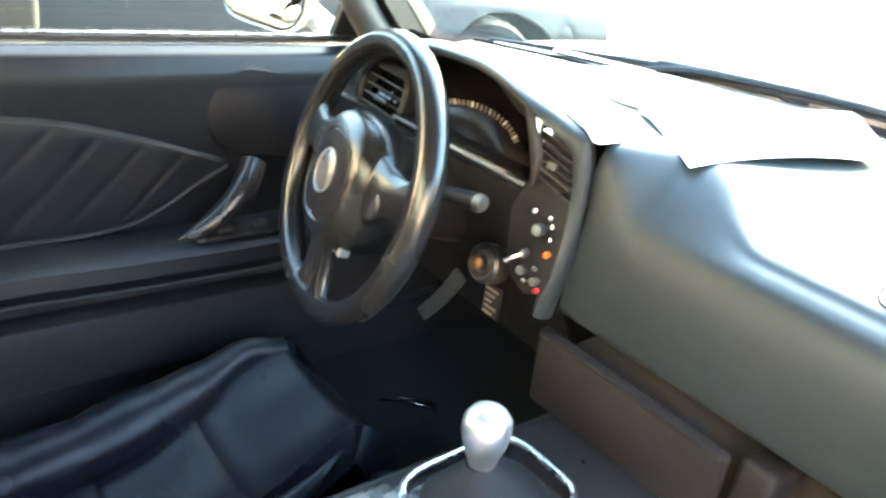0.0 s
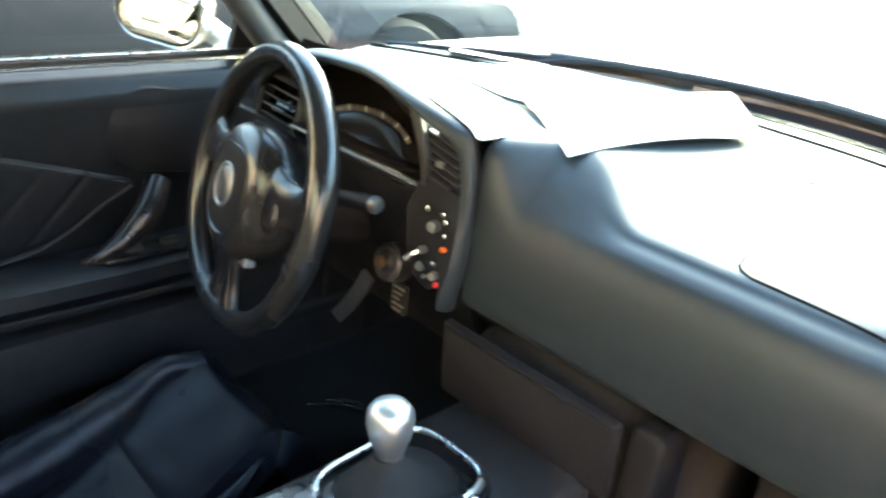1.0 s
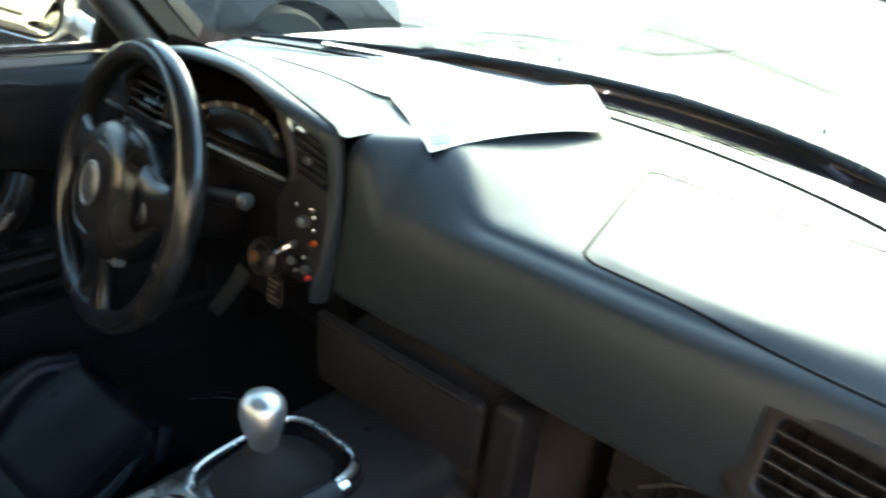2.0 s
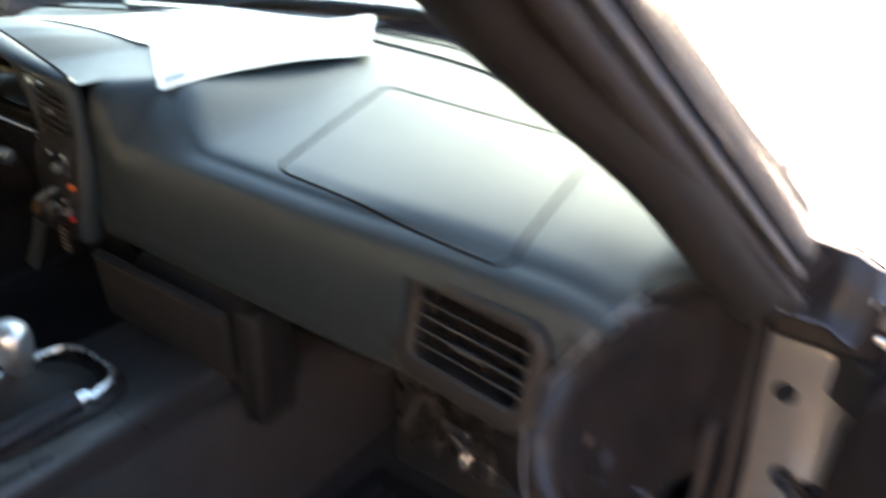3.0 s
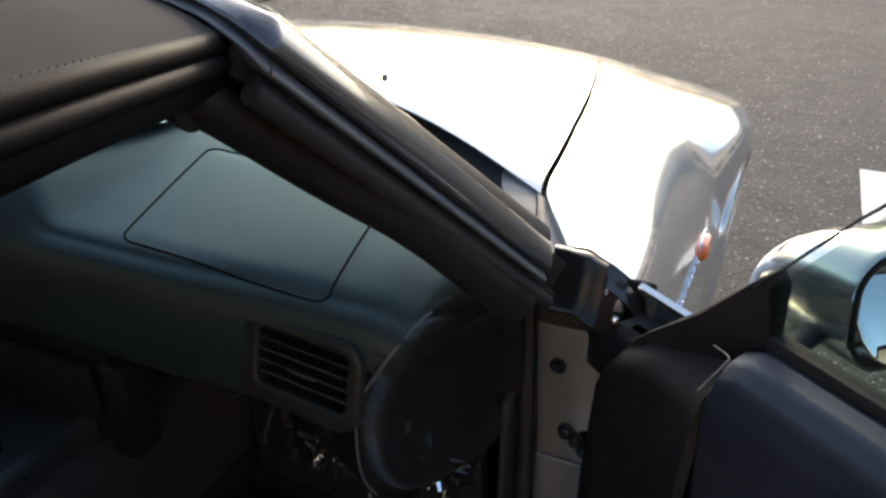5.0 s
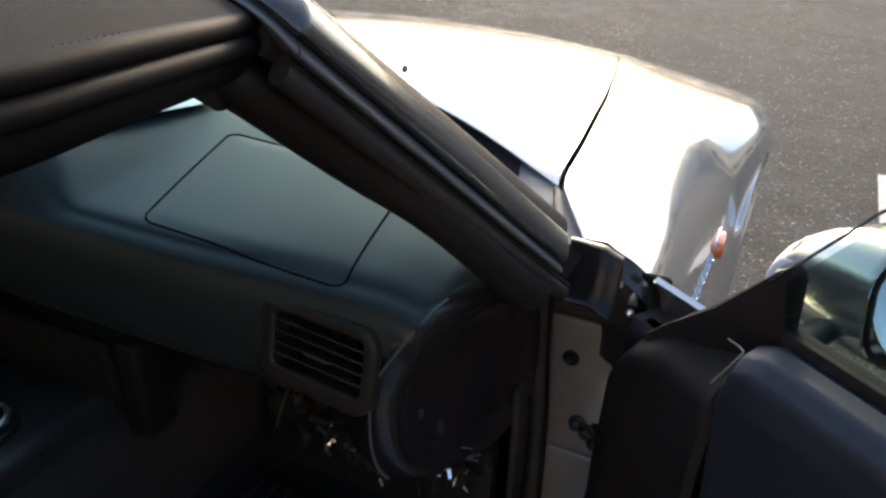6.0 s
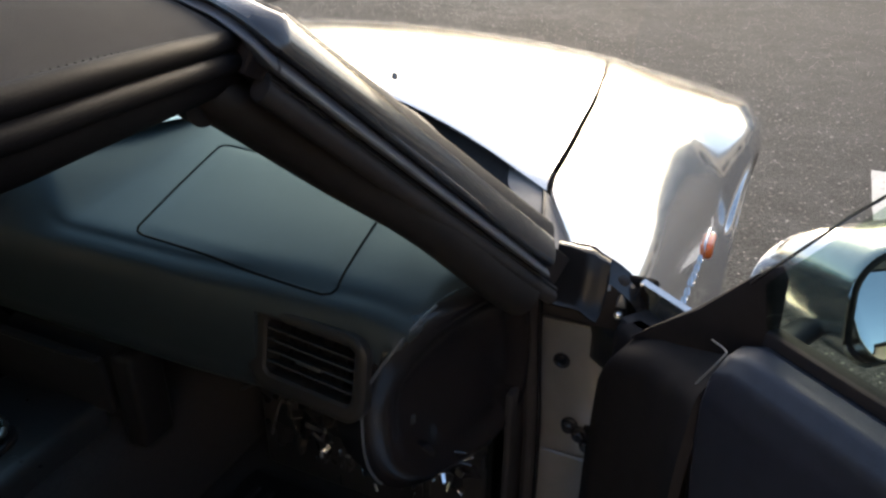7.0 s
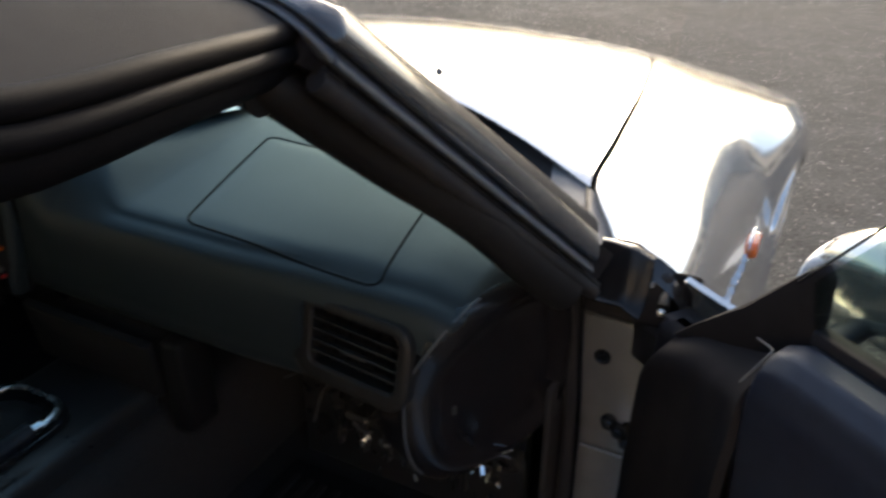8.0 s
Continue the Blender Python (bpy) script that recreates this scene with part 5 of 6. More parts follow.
def seat_part(name, bm, label=""):
    return shift(part(name, bm, LEATHER, seat, label), ST)


def cushion_z(y):
    return along_s([(-0.56, 0.25), (-0.24, 0.287), (-0.07, 0.350), (0.0, 0.405), (0.03, 0.425)], y)


def cushion(u, v):
    x = lerp(-0.105, 0.105, u)
    y = lerp(-0.56, 0.095, v)
    roll = max(0.0, (y - 0.010) / 0.085)
    x *= 1.0 + 0.18 * smooth01(roll * 1.5)
    z = cushion_z(min(y, 0.03)) + 0.020 * (abs(x) / 0.105) ** 3 * (1 - min(1, roll)) - 0.085 * (1 - math.sqrt(max(0.0, 1 - min(1, roll) ** 2)))
    z -= 0.006 * (math.exp(-((v - 0.47) / 0.009) ** 2) + math.exp(-((v - 0.69) / 0.009) ** 2))
    return Vector((ST[0] + x, y, z + 0.003 * noise.noise((x * 14, y * 14, 0))))


seat_part("seat_cushion", sheet(cushion, 40, 110, 0.05), "black leather seat cushion with sewn seams")
for s in (1, -1):
    h = 1.0 if s < 0 else 0.15
    pth = [Vector((ST[0] + s * (0.130 - 0.02 * smooth01((y + 0.05) / 0.09)), y, cushion_z(y) + 0.026 * h - 0.03 * smooth01((y + 0.02) / 0.06))) for y in (lerp(-0.58, 0.035, i / 40) for i in range(41))]
    bm = tube(pth, [((0.050 if s < 0 else 0.036) + 0.004 * noise.noise((i * 0.3, s, 2))) * (1 - (0.62 if s < 0 else 0.92) * smooth01((i - 24) / 16)) for i in range(len(pth))], 24, squash=1.0)
    for v in bm.verts:
        fold = noise.noise((v.co.x * 30 + v.co.y * 14, v.co.y * 9, v.co.z * 22)) + 0.5 * noise.noise((v.co.x * 50, v.co.y * 45, v.co.z * 50))
        v.co += Vector((0, 0, 1)) * 0.0035 * fold * h
    seat_part("side_bolster", bm, "wrinkled leather thigh bolster")
    bk = spline([(ST[0] + s * 0.16, -0.60, 0.30), (ST[0] + s * 0.19, -0.68, 0.50), (ST[0] + s * 0.18, -0.76, 0.76), (ST[0] + s * 0.12, -0.80, 0.92)], 6)
    seat_part("back_bolster", tube(bk, 0.05, 16))
seat_part("seat_back", sheet(lambda u, v: Vector((ST[0] + lerp(-0.17, 0.17, u), -0.60 - 0.22 * v, 0.30 + 0.66 * v)), 12, 20, 0.09), "black leather backrest")
seat_part("headrest", block(ST[0] - 0.12, ST[0] + 0.12, -0.90, -0.80, 0.95, 1.08, 0.03, 3))
seat_part("seat_base", block(ST[0] - 0.17, ST[0] + 0.17, -0.55, 0.03, 0.205, 0.25, 0.02, 2))
seat_part("front_apron", sheet(lambda u, v: Vector((ST[0] + lerp(-0.14, 0.14, u), 0.080 - 0.03 * v, lerp(0.345, 0.215, v))), 12, 8, 0.03))


# ---- driver's door, closed ----
LD = (-0.75, -0.1, 0.30)
ldoor = thing("driver_door", "closed driver's door with black leather inner trim", "car door", at=LD)


def lpart(name, bm, material, parent=None, label=""):
    if parent is None:
        return shift(part(name, bm, material, ldoor, label), LD)
    return part(name, bm, material, parent, label)


def door_inner(u, v):
    y = lerp(-0.62, 0.45, u)
    prof = [(-0.745, 0.809), (-0.728, 0.812), (-0.703, 0.803), (-0.692, 0.774), (-0.694, 0.70), (-0.70, 0.60), (-0.705, 0.50)]
    n = len(prof) - 1
    i = min(n - 1, int(v * n))
    f = v * n - i
    x, z = lerp(prof[i][0], prof[i + 1][0], f), lerp(prof[i][1], prof[i + 1][1], f)
    return Vector((x, y, z))


inner = lpart("door_trim", sheet(door_inner, 30, 32), DOOR_VINYL, label="black door trim with rounded top")
lpart("lower_trim", block(-0.735, -0.706, -0.62, 0.45, 0.22, 0.50, 0.008, 2), CARPET, label="dark carpeted lower door")
lpart("door_skin", sheet(lambda u, v: Vector((-0.885 + 0.02 * abs(v - 0.5), lerp(-0.66, 0.48, u), lerp(0.77, 0.22, v))), 12, 10, 0.01), SILVER, label="silver outer door skin")
lpart("door_top", block(-0.885, -0.745, -0.66, 0.48, 0.745, 0.782, 0.012, 3), SILVER)
lpart("window_seal", block(-0.765, -0.743, -0.62, 0.40, 0.812, 0.824, 0.003, 1), RUBBER, label="black window seal")
lpart("seal_strip", block(-0.7485, -0.7455, -0.62, 0.40, 0.8245, 0.8262, 0.0006, 1), ALU, label="thin bright strip on the window seal")
lg = lpart("window_glass", sheet(lambda u, v: Vector((lerp(-0.762, -0.62, v), lerp(-0.62, lerp(0.36, 0.03, v), u), lerp(0.80, 1.135, v))), 10, 8), SIDEGLASS, label="raised side window")
lg.visible_shadow = False


def leather_edge(y):
    return along_s([(-0.6, 0.742), (-0.282, 0.730), (-0.19, 0.716), (-0.036, 0.668), (0.033, 0.638)], y)


def leather_low(y):
    return along_s([(-0.6, 0.540), (-0.20, 0.541), (-0.115, 0.545), (-0.059, 0.572), (-0.015, 0.612), (0.033, 0.638)], y)


def leather_panel(u, v):
    y = lerp(-0.6, 0.033, u)
    z = lerp(leather_edge(y), leather_low(y), v)
    k = ((y - z * 0.95) / 0.078) % 1.0
    groove_ = math.exp(-((k - 0.5) / 0.045) ** 2)
    rimf = min(1, 12 * v * (1 - v)) * min(1, 10 * (1 - u))
    return Vector((-0.6880 + 0.0035 * rimf - 0.0028 * groove_ * rimf + 0.0, y, z))


lpart("leather_insert", sheet(leather_panel, 130, 26), DOOR_LEATHER, inner, "black leather door insert with diagonal pleats")
edge = [Vector((-0.686, lerp(-0.6, 0.033, i / 30), leather_low(lerp(-0.6, 0.033, i / 30)))) for i in range(31)]
lpart("insert_piping", tube(edge, 0.0035, 8), DOOR_LEATHER, inner)
arm = [(-0.665, -0.62, 0.500), (-0.655, -0.31, 0.515), (-0.652, -0.12, 0.512), (-0.655, 0.10, 0.512), (-0.67, 0.30, 0.53)]
lpart("armrest", bar(spline(arm, 6), [(-0.045, -0.035), (0.035, -0.030), (0.050, -0.010), (0.045, 0.012), (0.02, 0.022), (-0.045, 0.024)], bm=None), DOOR_LEATHER, inner, "black armrest ledge")
for keys_ in (leather_edge, leather_low):
    lpart("insert_stitching", tube([Vector((-0.682, lerp(-0.6, 0.02, i / 40), keys_(lerp(-0.6, 0.02, i / 40)) + (-0.006 if keys_ is leather_edge else 0.006))) for i in range(41)], 0.0008, 6), THREAD, inner, "pale stitching along the leather insert")
lpart("armrest_piping", tube([Vector(p) + Vector((0.047, 0, -0.028)) for p in spline(arm, 6)], 0.0022, 6), THREAD, inner)
lpart("switch_panel", block(-0.668, -0.622, -0.04, 0.16, 0.530, 0.541, 0.004, 2), GLOSS, inner, "gloss black window switch panel")
for y in (0.0, 0.06):
    lpart("window_switch", block(-0.655, -0.637, y, y + 0.026, 0.540, 0.549, 0.003, 2), TRIM, inner, "black window switch")
lpart("door_pull", tube(spline([(-0.662, -0.070, 0.520), (-0.646, -0.050, 0.534), (-0.640, -0.022, 0.552), (-0.640, 0.009, 0.574), (-0.644, 0.040, 0.606), (-0.668, 0.068, 0.640)], 5), [0.010 + 0.012 * smooth01(i / 22) for i in range(26)], 16), CAPBLACK, inner, "black curved door pull")
# no hollow here: a darker plate paints the recess's shade
lpart("recess_shade", plate(round_rect(0.42, 0.140, 0.068, 12), 0.008, basis((-0.7005, 0.205, 0.696), (0, 1, -0.15), (0, 0.15, 1), (1, 0, 0)), 0.006), DOOR_LEATHER, inner, "dark plate standing in for the shaded speaker and handle recess")
# the pocket's shade, painted as a black oval plate
lpart("pull_pocket_shade", plate(round_rect(0.135, 0.040, 0.019, 8), 0.006, basis((-0.640, -0.050, 0.510), (0, 1, -0.04), (-0.4, 0, 0.9), (0.9, 0, 0.4)), 0.003), ROOFBLACK, inner, "black oval plate standing in for the shaded pocket under the pull")
lpart("door_pocket", block(-0.71, -0.655, -0.55, 0.22, 0.30, 0.42, 0.015, 2), RUBBER, inner)


# ---- door mirrors ----
def mirror(name, m, parent, deep=0.150, drop=0.0, taper=2.1, w=0.205, h=0.135, tip=3.0):
    """A door mirror: housing, dark inner rim and glass. m: its middle, x across, y up, z towards the car's rear."""
    bm = bmesh.new()
    rings = []
    dome = [(-deep * s, max(0.03, (1 - s ** taper) ** 0.5)) for s in (1.0, 0.985, 0.95, 0.90, 0.83, 0.75, 0.65, 0.54, 0.42, 0.30, 0.18, 0.08)]
    for f, k in dome + [(0.0, 1.0), (0.008, 0.995), (0.011, 0.975), (0.010, 0.945), (-0.012, 0.93)]:
        rings.append([Vector((x * k - (0.06 + drop) * (1 - k), y * k - drop * (1 - k), f)) for x, y in round_rect(w, h, 0.052, 10)])
    loft(bm, rings)
    bm.transform(m)
    hs = part(name, bm, SILVER, parent, "silver door mirror housing")
    rim_ = [m @ Vector((x, y, 0.0085)) for x, y in round_rect(w - 0.019, h - 0.019, 0.040, 8)]
    part("mirror_rim", tube(rim_ + [rim_[0]], 0.0034, 8, cap=False), RUBBER, hs, "dark rim round the mirror glass")
    part("mirror_glass", plate(round_rect(w - 0.022, h - 0.022, 0.038, 8), 0.003, m @ Matrix.Translation((0, 0, 0.0055)) @ Matrix.Rotation(radians(-tip), 4, "X"), 0.001), MIRRORGL, hs, "mirror glass reflecting the sky")
    return hs


lm = mirror("mirror", basis((-0.945, 0.215, 0.858), (0.86, 0.50, -0.10), (0.10, 0.05, 1), (0.5, -0.86, 0.04)), ldoor, 0.12, 0.0, 2.1, 0.185, 0.125, 12.0)
shift(lm, LD)
lpart("mirror_arm", tube([(-0.80, 0.30, 0.80), (-0.86, 0.29, 0.815), (-0.90, 0.28, 0.835)], [0.03, 0.024, 0.02], 12, squash=0.5), SILVER)
lpart("mirror_sail", plate([(0.0, 0.0), (-0.16, 0.0), (-0.155, 0.11), (-0.12, 0.085)][::-1], 0.012, basis((-0.764, 0.40, 0.815), (0, 1, 0), (0.38, 0, 1), (1, 0, -0.38))), TRIM)


# ---- passenger door, swung open ----
HINGE = Vector((0.83, 0.46, 0.0))
OPEN = 53.0
du = Vector((math.sin(radians(OPEN)), -math.cos(radians(OPEN)), 0))
dn = Vector((-math.cos(radians(OPEN)), -math.sin(radians(OPEN)), 0))
pdoor = thing("passenger_door", "open passenger door with dark inner trim and raised window", "car door", at=HINGE)


def D(a, b, z):
    return HINGE + du * a + dn * b + Vector((0, 0, z))


def ppart(name, bm, material, parent=None, label=""):
    if parent is None:
        return shift(part(name, bm, material, pdoor, label), HINGE)
    return part(name, bm, material, parent, label)


def door_solid(a0, a1, b0, b1, z0, z1, r=0.004, seg=2):
    m = Matrix((du, dn, Vector((0, 0, 1)))).transposed().to_4x4()
    m.translation = HINGE
    return block(a0, a1, b0, b1, z0, z1, r, seg, m=m)


ppart("door_skin", sheet(lambda u, v: D(lerp(0.012, 1.12, u), -0.035 - 0.022 * math.sin(math.pi * min(1, v * 1.2)) + 0.010 * max(0, 0.03 - v) / 0.03, lerp(0.775, 0.24, v) + 0.02 * u), 30, 24, 0.008), SILVER, label="silver outer door skin")
ppart("door_frame", door_solid(0.02, 1.10, -0.028, 0.020, 0.25, 0.735, 0.006), RUBBER, label="black inner door frame")
PROF = [(0.046, 0.846), (0.062, 0.852), (0.082, 0.846), (0.098, 0.828), (0.105, 0.795), (0.104, 0.74), (0.098, 0.66), (0.090, 0.56), (0.085, 0.42), (0.08, 0.28)]


def ptrim(u, v):
    a = lerp(0.224, 1.09, u)
    n = len(PROF) - 1
    i = min(n - 1, int(v * n))
    f = v * n - i
    return D(a, lerp(PROF[i][0], PROF[i + 1][0], f) - 0.02 * max(0, (0.03 - u) / 0.03) ** 2, lerp(PROF[i][1], PROF[i + 1][1], f) - 0.058 * max(0, (0.032 - u) / 0.032) * (1 - smooth01((v - 0.25) / 0.5)))


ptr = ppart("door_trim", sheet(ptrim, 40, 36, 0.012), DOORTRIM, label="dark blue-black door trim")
# highlight along the trim's edge, drawn as a thin grey tube
ppart("trim_highlight", tube(spline([D(0.207, 0.060, 0.823), D(0.240, 0.078, 0.836), D(0.246, 0.088, 0.834), D(0.231, 0.101, 0.797)], 5), 0.0011, 8), GREYTRIM, ptr, "thin grey line painting the highlight on the door trim's edge")
FLAP_TOP = spline([D(0.030, 0.020, 0.690), D(0.060, 0.040, 0.745), D(0.105, 0.050, 0.785), D(0.160, 0.056, 0.806), D(0.205, 0.064, 0.818), D(0.238, 0.078, 0.834)], 6)


def flap(u, v):
    """Black rubber front end of the door: a rounded upper edge and a face that drops to the sill."""
    k = u * (len(FLAP_TOP) - 1)
    i = min(len(FLAP_TOP) - 2, int(k))
    t = FLAP_TOP[i].lerp(FLAP_TOP[i + 1], k - i)
    low = D(lerp(0.020, 0.238, u), lerp(0.02, 0.090, u), 0.27)
    roll = smooth01(v / 0.12)
    p = t.lerp(low, max(0.0, v - 0.02))
    p += dn * (0.026 * roll - 0.030 * (1 - roll)) - Vector((0, 0, 0.012)) * (1 - roll)
    return p + dn * (0.010 * math.sin(math.pi * v) + 0.004 * noise.noise((u * 6, v * 5, 4)))


ppart("front_flap", sheet(flap, 36, 40, 0.012), FLAP, label="black rubber flap at the front end of the door")
ppart("front_filler", door_solid(0.02, 0.225, -0.02, 0.035, 0.26, 0.735, 0.02, 3), FLAP, label="black inner end of the door")
ppart("window_seal", door_solid(0.258, 1.08, 0.030, 0.052, 0.835, 0.862, 0.005, 2), FLAP, label="thick black rubber seal along the window")
ppart("outer_seal", door_solid(0.262, 1.08, 0.018, 0.038, 0.828, 0.843, 0.003, 1), RUBBER, label="black window seal strip")
ppart("inner_seal", door_solid(0.265, 1.08, 0.042, 0.052, 0.840, 0.851, 0.002, 1), GLOSS)
sail_out = [(0.070, 0.740), (0.235, 0.800), (0.262, 0.840), (0.258, 0.914), (0.249, 0.925), (0.239, 0.919), (0.165, 0.836), (0.10, 0.772)]
sail_m = Matrix((du, Vector((0, 0, 1)), dn)).transposed().to_4x4()
sail_m.translation = HINGE + dn * 0.032
ppart("mirror_sail", plate(sail_out, 0.016, sail_m, 0.006), FLAP, label="black triangular mirror mount cover")
pg = ppart("window_glass", sheet(lambda u, v: D(lerp(max(0.256, lerp(0.175, 0.445, v)), 1.06, u), 0.034 + 0.09 * v, lerp(0.82, 1.14, v)), 12, 10), SIDEGLASS, label="raised greenish side window")
pg.visible_shadow = False
ppart("glass_edge", tube([D(0.236, 0.056, 0.905), D(0.340, 0.092, 1.028), D(0.445, 0.124, 1.14), D(1.06, 0.124, 1.14)], 0.0016, 6), GLOSS, pg)
pm = mirror("mirror", basis(D(0.282, -0.150, 0.855), -dn * 0.97 + du * 0.22, (0.0, 0.0, 1), du * 0.97 + dn * 0.22 + Vector((0, 0, 0.13))), pdoor, 0.152, 0.034, 3.0, 0.196, 0.138, 31.0)
shift(pm, HINGE)
ppart("mirror_arm", tube([D(0.215, 0.02, 0.785), D(0.220, -0.03, 0.795), D(0.225, -0.09, 0.815)], [0.040, 0.032, 0.026], 28, squash=0.45), VENTTRIM, label="black mirror foot")
ppart("door_check", door_solid(-0.05, 0.03, -0.005, 0.012, 0.49, 0.515, 0.003, 1), BLACKMETAL, label="dark door check strap")
for z in (0.36, 0.66):
    ppart("hinge", door_solid(-0.045, 0.04, -0.012, 0.014, z - 0.03, z + 0.03, 0.006, 2), BLACKMETAL, label="dark door hinge")


# ---- loose things ----
def paper(name, corners, label, lift, seed, bars=()):
    """A sheet of paper on the dashboard, with curled edges. corners: places in order; those with no height lie on the dashboard's top."""
    c = [Vector((*p, 0)[:3]) for p in corners]

    def f(u, v):
        p = c[0].lerp(c[1], u).lerp(c[3].lerp(c[2], u), v)
        base = p.z or max(top_z(p.x, p.y), 0.5 * (top_z(p.x - 0.02, p.y) + top_z(p.x + 0.02, p.y))) + 0.0028
        return Vector((p.x, p.y, base + lift(u, v) + (0.003 if p.z else 0.001) * noise.noise((u * 3, v * 3, seed))))
    ob = new(name, mesh_of(name, sheet(f, 40, 40, 0.0006), PAPER))
    for u0, u1, v0, v1 in bars:
        part("printed_bar", sheet(lambda u, v: f(lerp(u0, u1, u), lerp(v0, v1, v)) + Vector((0, 0, 0.0012)), 10, 4), INK, ob, "grey printed bar")
    return tagged(ob, label, "paper", "papers on the dashboard")


paper("paper_sheet", [(-0.028, 0.262, 0.8465), (0.047, 0.585, 0.852), (-0.105, 0.775, 0.860), (-0.222, 0.388, 0.861)], "white printed sheet with a curled edge on the dashboard", lambda u, v: 0.010 * math.sin(math.pi * min(1.0, u * 1.1)) * (1 - v) + 0.004 * math.sin(math.pi * v), 3, ((0.02, 0.12, 0.04, 0.16), (0.04, 0.30, 0.20, 0.23), (0.04, 0.26, 0.28, 0.31), (0.04, 0.28, 0.36, 0.39)))
paper("paper_sheet", [(-0.212, 0.380), (-0.10, 0.74), (-0.42, 0.665), (-0.47, 0.285)], "white sheet lying on the instrument hood", lambda u, v: 0.002 * u * (1 - v), 9)

# loose wiring and torn trim in the passenger footwell
wires = thing("loose_wiring", "tangle of loose wires and clips under the dashboard", "wiring", at=(0.52, 0.30, 0.50))
random.seed(7)
for i in range(16):
    a = Vector((lerp(0.40, 0.60, random.random()), lerp(0.29, 0.42, random.random()), lerp(0.52, 0.62, random.random())))
    pts = [a]
    for k in range(3):
        pts.append(pts[-1] + Vector((random.uniform(-0.06, 0.08), random.uniform(-0.04, 0.05), random.uniform(-0.05, 0.03))))
    shift(part("wire", tube(spline(pts, 5), random.choice((0.002, 0.0025, 0.0035)), 7), FLAP if i % 3 else RUBBER, wires), (0.52, 0.30, 0.50))
for i in range(9):
    p = Vector((lerp(0.44, 0.58, random.random()), lerp(0.28, 0.36, random.random()), lerp(0.43, 0.48, random.random())))
    shift(part("clip", block(-0.006, 0.006, -0.002, 0.002, -0.002, 0.002, 0.0008, 1, m=Matrix.Translation(p) @ Euler((random.random() * 3, random.random() * 3, random.random() * 3)).to_matrix().to_4x4()), CHROME if i % 2 else GREYPL, wires, "bright wiring clip"), (0.52, 0.30, 0.50))
random.seed(21)
for i in range(42):
    p = Vector((random.uniform(0.30, 0.66), random.uniform(0.30, 0.42), random.uniform(0.36, 0.485)))
    p.y += 0.10 * (0.56 - p.z) / 0.2
    w_, h_, d_ = random.uniform(0.005, 0.020), random.uniform(0.003, 0.010), random.uniform(0.003, 0.009)
    spin = Euler((random.random() * 3, random.random() * 3, random.random() * 3)).to_matrix().to_4x4()
    shift(part("connector", block(-w_, w_, -h_, h_, -d_, d_, 0.002, 1, m=Matrix.Translation(p) @ spin), (VENTTRIM, TRIM, RUBBER, VENTTRIM)[i % 4], wires), (0.52, 0.30, 0.50))
# chrome chips scattered to put glints into the dark clutter
for i in range(30):
    p = Vector((random.uniform(0.42, 0.67), random.uniform(0.30, 0.37), random.uniform(0.40, 0.478)))
    spin = Euler((random.random() * 3, random.random() * 3, random.random() * 3)).to_matrix().to_4x4()
    shift(part("glint_chip", block(-0.007, 0.007, -0.0012, 0.0012, -0.003, 0.003, 0.0006, 1, m=Matrix.Translation(p) @ spin), CHROME, wires, "tiny chrome chip added as a glint"), (0.52, 0.30, 0.50))
# more chrome chips, each set where a glint is wanted
for x, z, turn_ in ((0.445, 0.489, 60), (0.452, 0.478, 20), (0.485, 0.447, -15), (0.505, 0.448, 10), (0.528, 0.450, 0), (0.552, 0.462, 25), (0.571, 0.470, -20), (0.598, 0.452, 65), (0.620, 0.477, 15), (0.668, 0.541, 12), (0.680, 0.534, 35), (0.676, 0.524, 5)):
    shift(part("glint_chip", block(-0.009, 0.009, -0.0012, 0.0012, -0.0022, 0.0022, 0.0006, 1, m=Matrix.Translation((x, 0.308, z)) @ Matrix.Rotation(radians(-turn_), 4, "Y") @ Matrix.Rotation(radians(35), 4, "X")), CHROME, wires, "tiny chrome chip added as a glint"), (0.52, 0.30, 0.50))
mat_b = (0.42, 0.3, 0.205)
fm = thing("floor_mat", "dark ribbed rubber floor mat in the passenger footwell", "floor mat", at=mat_b)
shift(part("mat_base", block(0.19, 0.66, -0.40, 0.44, 0.203, 0.210, 0.003, 1), PAD, fm), mat_b)
for i in range(14):
    shift(part("mat_rib", block(0.22 + 0.03 * i, 0.232 + 0.03 * i, -0.36, 0.40, 0.2095, 0.216, 0.002, 1), RUBBER, fm), mat_b)
mat_d = (-0.36, 0.3, 0.205)
fd = thing("floor_mat", "dark floor mat in the driver footwell", "floor mat", at=mat_d)
shift(part("mat_base", block(-0.62, -0.16, 0.03, 0.70, 0.203, 0.212, 0.003, 1), CARPET, fd), mat_d)
ms = thing("seat_rail_end", "bright bent metal rail end on the driver's floor", "seat rail", at=(-0.48, 0.30, 0.215))
for a, b in (((-0.511, 0.262, 0.222), (-0.441, 0.338, 0.222)), ((-0.500, 0.296, 0.224), (-0.452, 0.345, 0.224))):
    shift(part("rail", tube([Vector(a), Vector(a).lerp(Vector(b), 0.5) + Vector((0, 0, 0.006)), Vector(b)], 0.003, 8), CHROME, ms), (-0.48, 0.30, 0.215))
kick = thing("footwell_panel", "dark plastic panel parts in the footwell", "panel", at=(0.5, 0.4, 0.3))
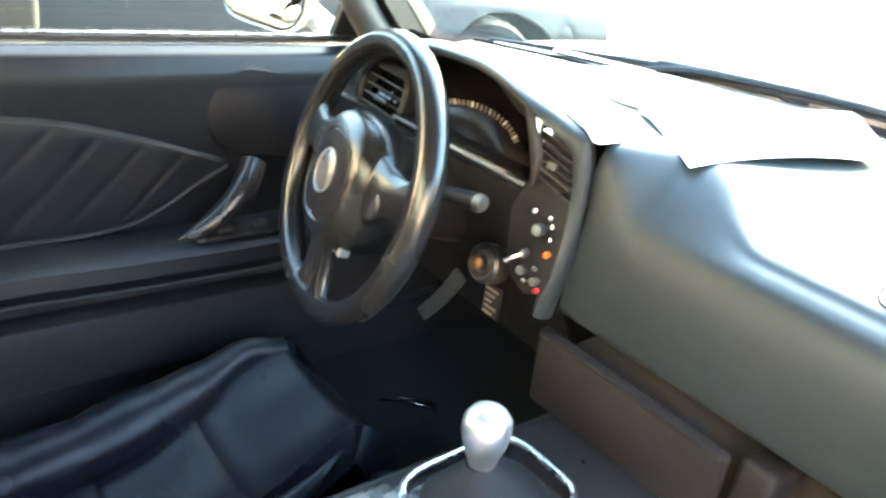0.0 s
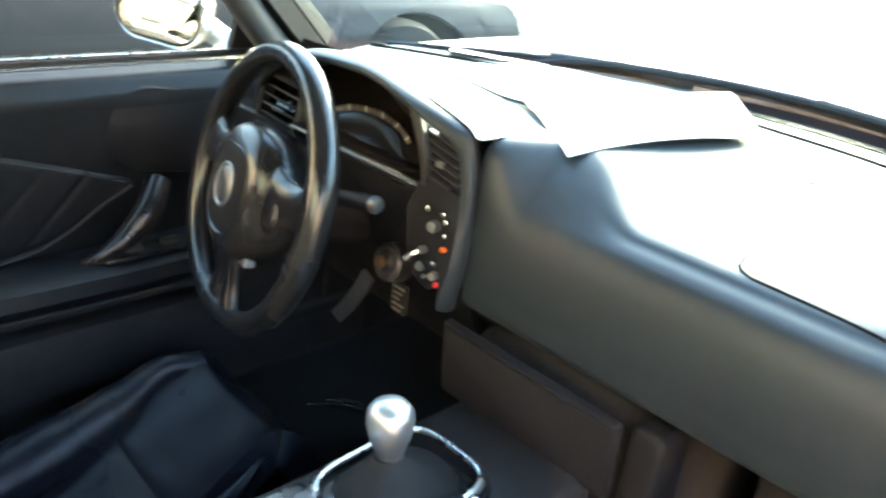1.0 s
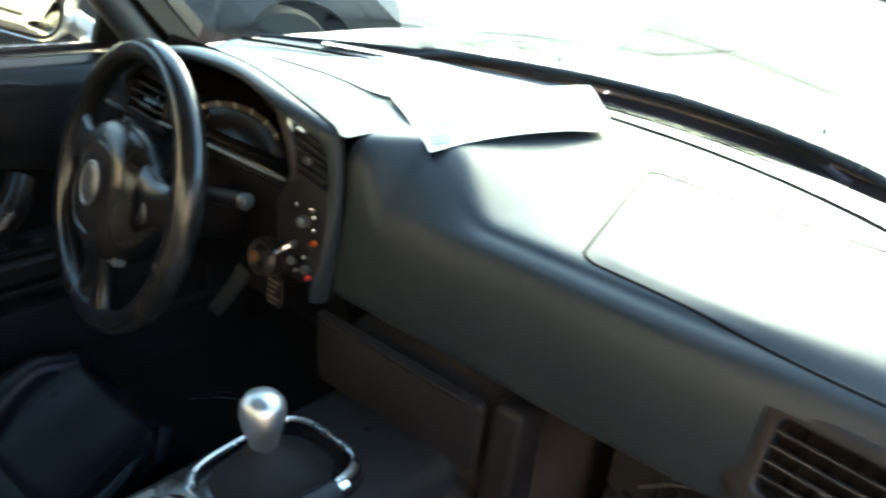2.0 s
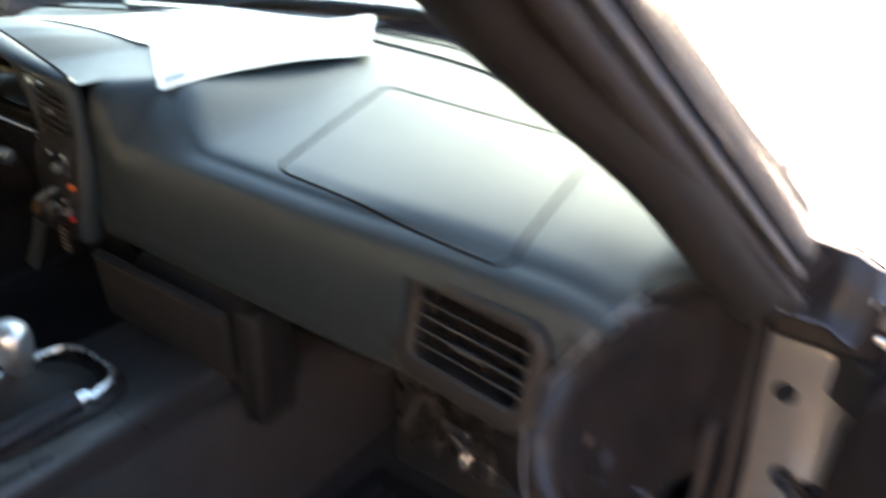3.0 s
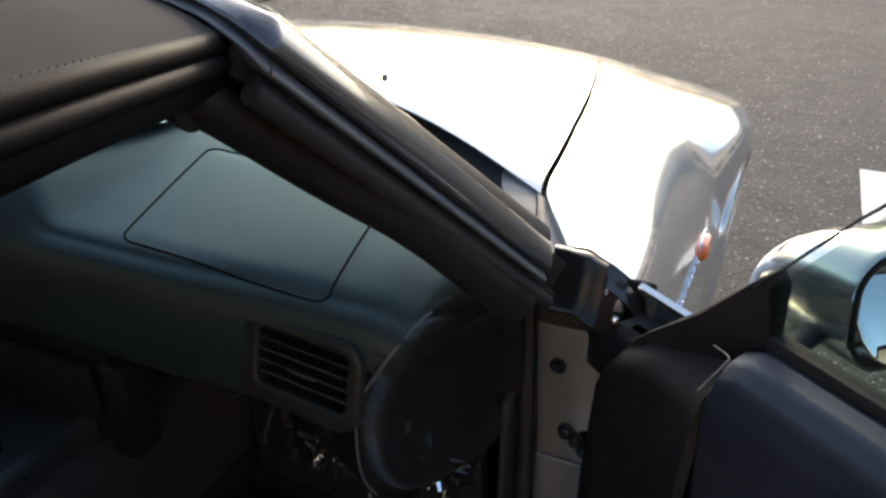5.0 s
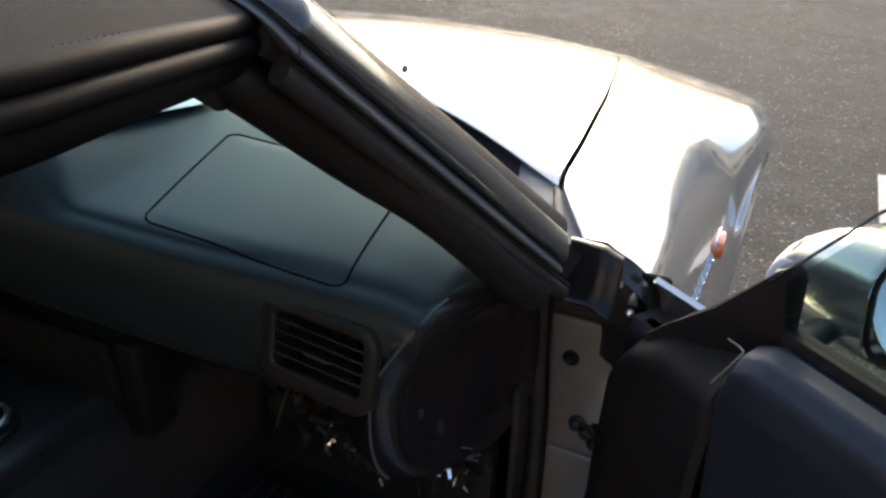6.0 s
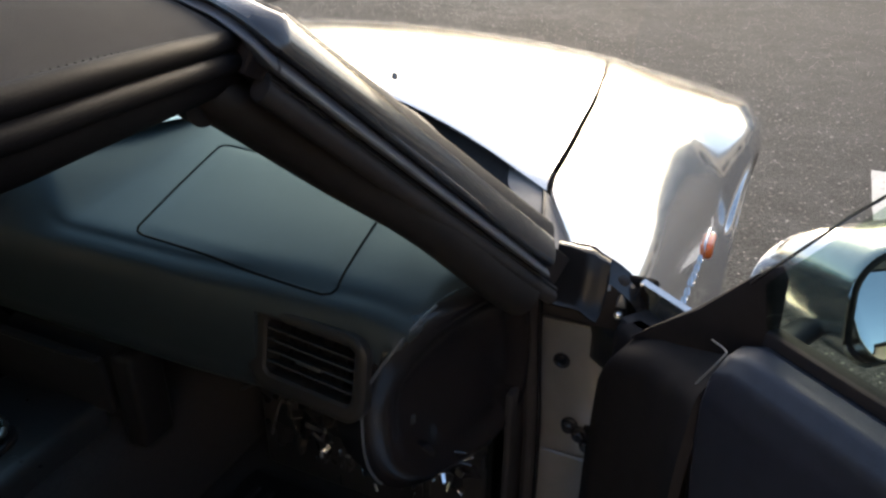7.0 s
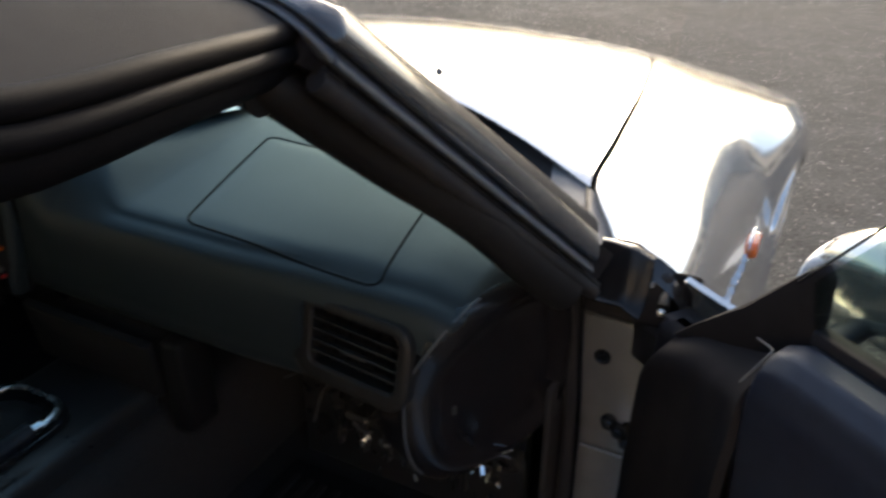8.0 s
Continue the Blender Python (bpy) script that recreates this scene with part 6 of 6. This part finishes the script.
shift(part("panel_piece", block(0.22, 0.66, 0.34, 0.37, 0.24, 0.58, 0.01, 2, m=Matrix.Translation((0, 0.1, 0)) @ Matrix.Rotation(radians(0), 4, "X")), TRIM, kick), (0.5, 0.4, 0.3))
for i in range(6):
    shift(part("rib", block(0.30 + 0.05 * i, 0.312 + 0.05 * i, 0.425, 0.442, 0.30, 0.56, 0.003, 1), TRIM, kick), (0.5, 0.4, 0.3))

# ---- the dark car in the next bay ----
nb = thing("parked_car", "dark car parked in the next bay", "car", at=(-2.6, 0.6, 0))
NB = (-2.6, 0.6, 0)


def nside(u, v):
    y = lerp(-2.2, 2.1, u)
    keys = [(0.20, -1.76), (0.45, -1.72), (0.62, -1.73), (0.70, -1.77), (0.78, -1.86)]
    wy = 1.55
    lip = 0.20
    if abs(y - wy) < 0.36:
        lip = 0.33 + math.sqrt(0.36 ** 2 - (y - wy) ** 2)
    z = lerp(lip, 0.82 if y < 0.9 else lerp(0.82, 0.70, (y - 0.9) / 1.2), v)
    return Vector((along(keys, z), y, z))


def npart(name, bm, material, parent=None, label=""):
    if parent is None:
        return shift(part(name, bm, material, nb, label), NB)
    return part(name, bm, material, parent, label)


npart("body_side", sheet(nside, 120, 20, 0.02), NBR, label="dark glossy body side")
npart("bonnet", sheet(lambda u, v: Vector((lerp(-1.86, -3.3, u), lerp(0.9, 2.15, v), lerp(0.83, 0.68, v) + 0.06 * math.sin(math.pi * u))), 20, 16, 0.02), NBR)
npart("cabin", sheet(lambda u, v: Vector((-1.87 - 0.24 * v, lerp(-2.0, 0.85 - 0.75 * v, u), 0.82 + 0.50 * v)), 12, 8, 0.02), NBRGL, label="dark side windows")
npart("cabin", sheet(lambda u, v: Vector((-3.29 + 0.24 * v, lerp(-2.0, 0.85 - 0.75 * v, u), 0.82 + 0.50 * v)), 12, 8, 0.02), NBRGL, label="dark side windows")
npart("rear_window", sheet(lambda u, v: Vector((lerp(-1.88 - 0.2 * v, -3.28 + 0.2 * v, u), lerp(-2.05, -1.85, v), lerp(0.80, 1.33, v))), 8, 8, 0.01), NBRGL)
npart("tail", block(-3.3, -1.83, -2.3, -2.0, 0.25, 0.82, 0.08, 3), NBR)
npart("floor", block(-3.3, -1.95, -2.1, 2.0, 0.22, 0.30, 0.03, 2), TYRE)
npart("roof", block(-3.05, -2.11, -1.9, 0.12, 1.30, 1.36, 0.03, 2), NBR)
npart("windscreen", sheet(lambda u, v: Vector((lerp(-1.88 - 0.2 * v, -3.28 + 0.2 * v, u), lerp(0.92, 0.12, v), lerp(0.84, 1.33, v))), 8, 8, 0.01), NBRGL)
npart("nose", block(-3.3, -1.83, 1.98, 2.2, 0.22, 0.66, 0.08, 3), NBR)
npart("far_side", block(-3.42, -3.30, -2.2, 2.1, 0.2, 0.8, 0.03, 2), NBR)
npart("trim_strip", bar([(-1.725, lerp(-2.0, 1.15, i / 6), 0.585) for i in range(7)], [(-0.004, -0.012), (0.010, -0.010), (0.010, 0.010), (-0.004, 0.012)]), GREYPL, label="pale side moulding")
npart("belt_moulding", bar([(-1.772, lerp(-2.0, 0.95, i / 6), 0.700) for i in range(7)], [(-0.004, -0.014), (0.008, -0.012), (0.006, 0.012), (-0.004, 0.014)]), ALU, label="bright moulding under the windows")
npart("door_crease", bar([(-1.728, lerp(-2.1, 1.1, i / 6), 0.652) for i in range(7)], [(-0.003, -0.008), (0.004, 0.0), (-0.003, 0.008), (-0.006, 0.0)]), NBR)
npart("corner_lamp", block(-1.85, -1.755, 2.02, 2.13, 0.545, 0.62, 0.015, 2), AMBER, label="amber corner lamp")
npart("headlamp", block(-2.15, -1.80, 2.10, 2.20, 0.60, 0.68, 0.02, 2), CHROME)
wm = basis((-1.80, 1.55, 0.33), (0, 1, 0), (0, 0, 1), (1, 0, 0))
nm_ = npart("mirror", block(-1.60, -1.46, -0.30, -0.050, 0.657, 0.80, 0.02, 3), TYRE, label="black door mirror")
# sunlit lower edge of the mirror, painted as a pale strip
npart("mirror_sunlit_edge", block(-1.58, -1.452, -0.29, -0.043, 0.648, 0.658, 0.003, 1), PALE, nm_)
w_ = npart("wheel", lathe([(0.19, -0.18), (0.31, -0.17), (0.33, -0.14), (0.33, -0.03), (0.31, 0.0), (0.215, 0.004), (0.205, -0.02)], 40, wm), TYRE, label="black tyre")
npart("wheel_cover", lathe([(0.205, -0.02), (0.20, 0.0), (0.17, 0.012), (0.10, 0.006), (0.05, 0.016), (0.01, 0.018)], 32, wm), ALU, w_, "silver wheel cover")
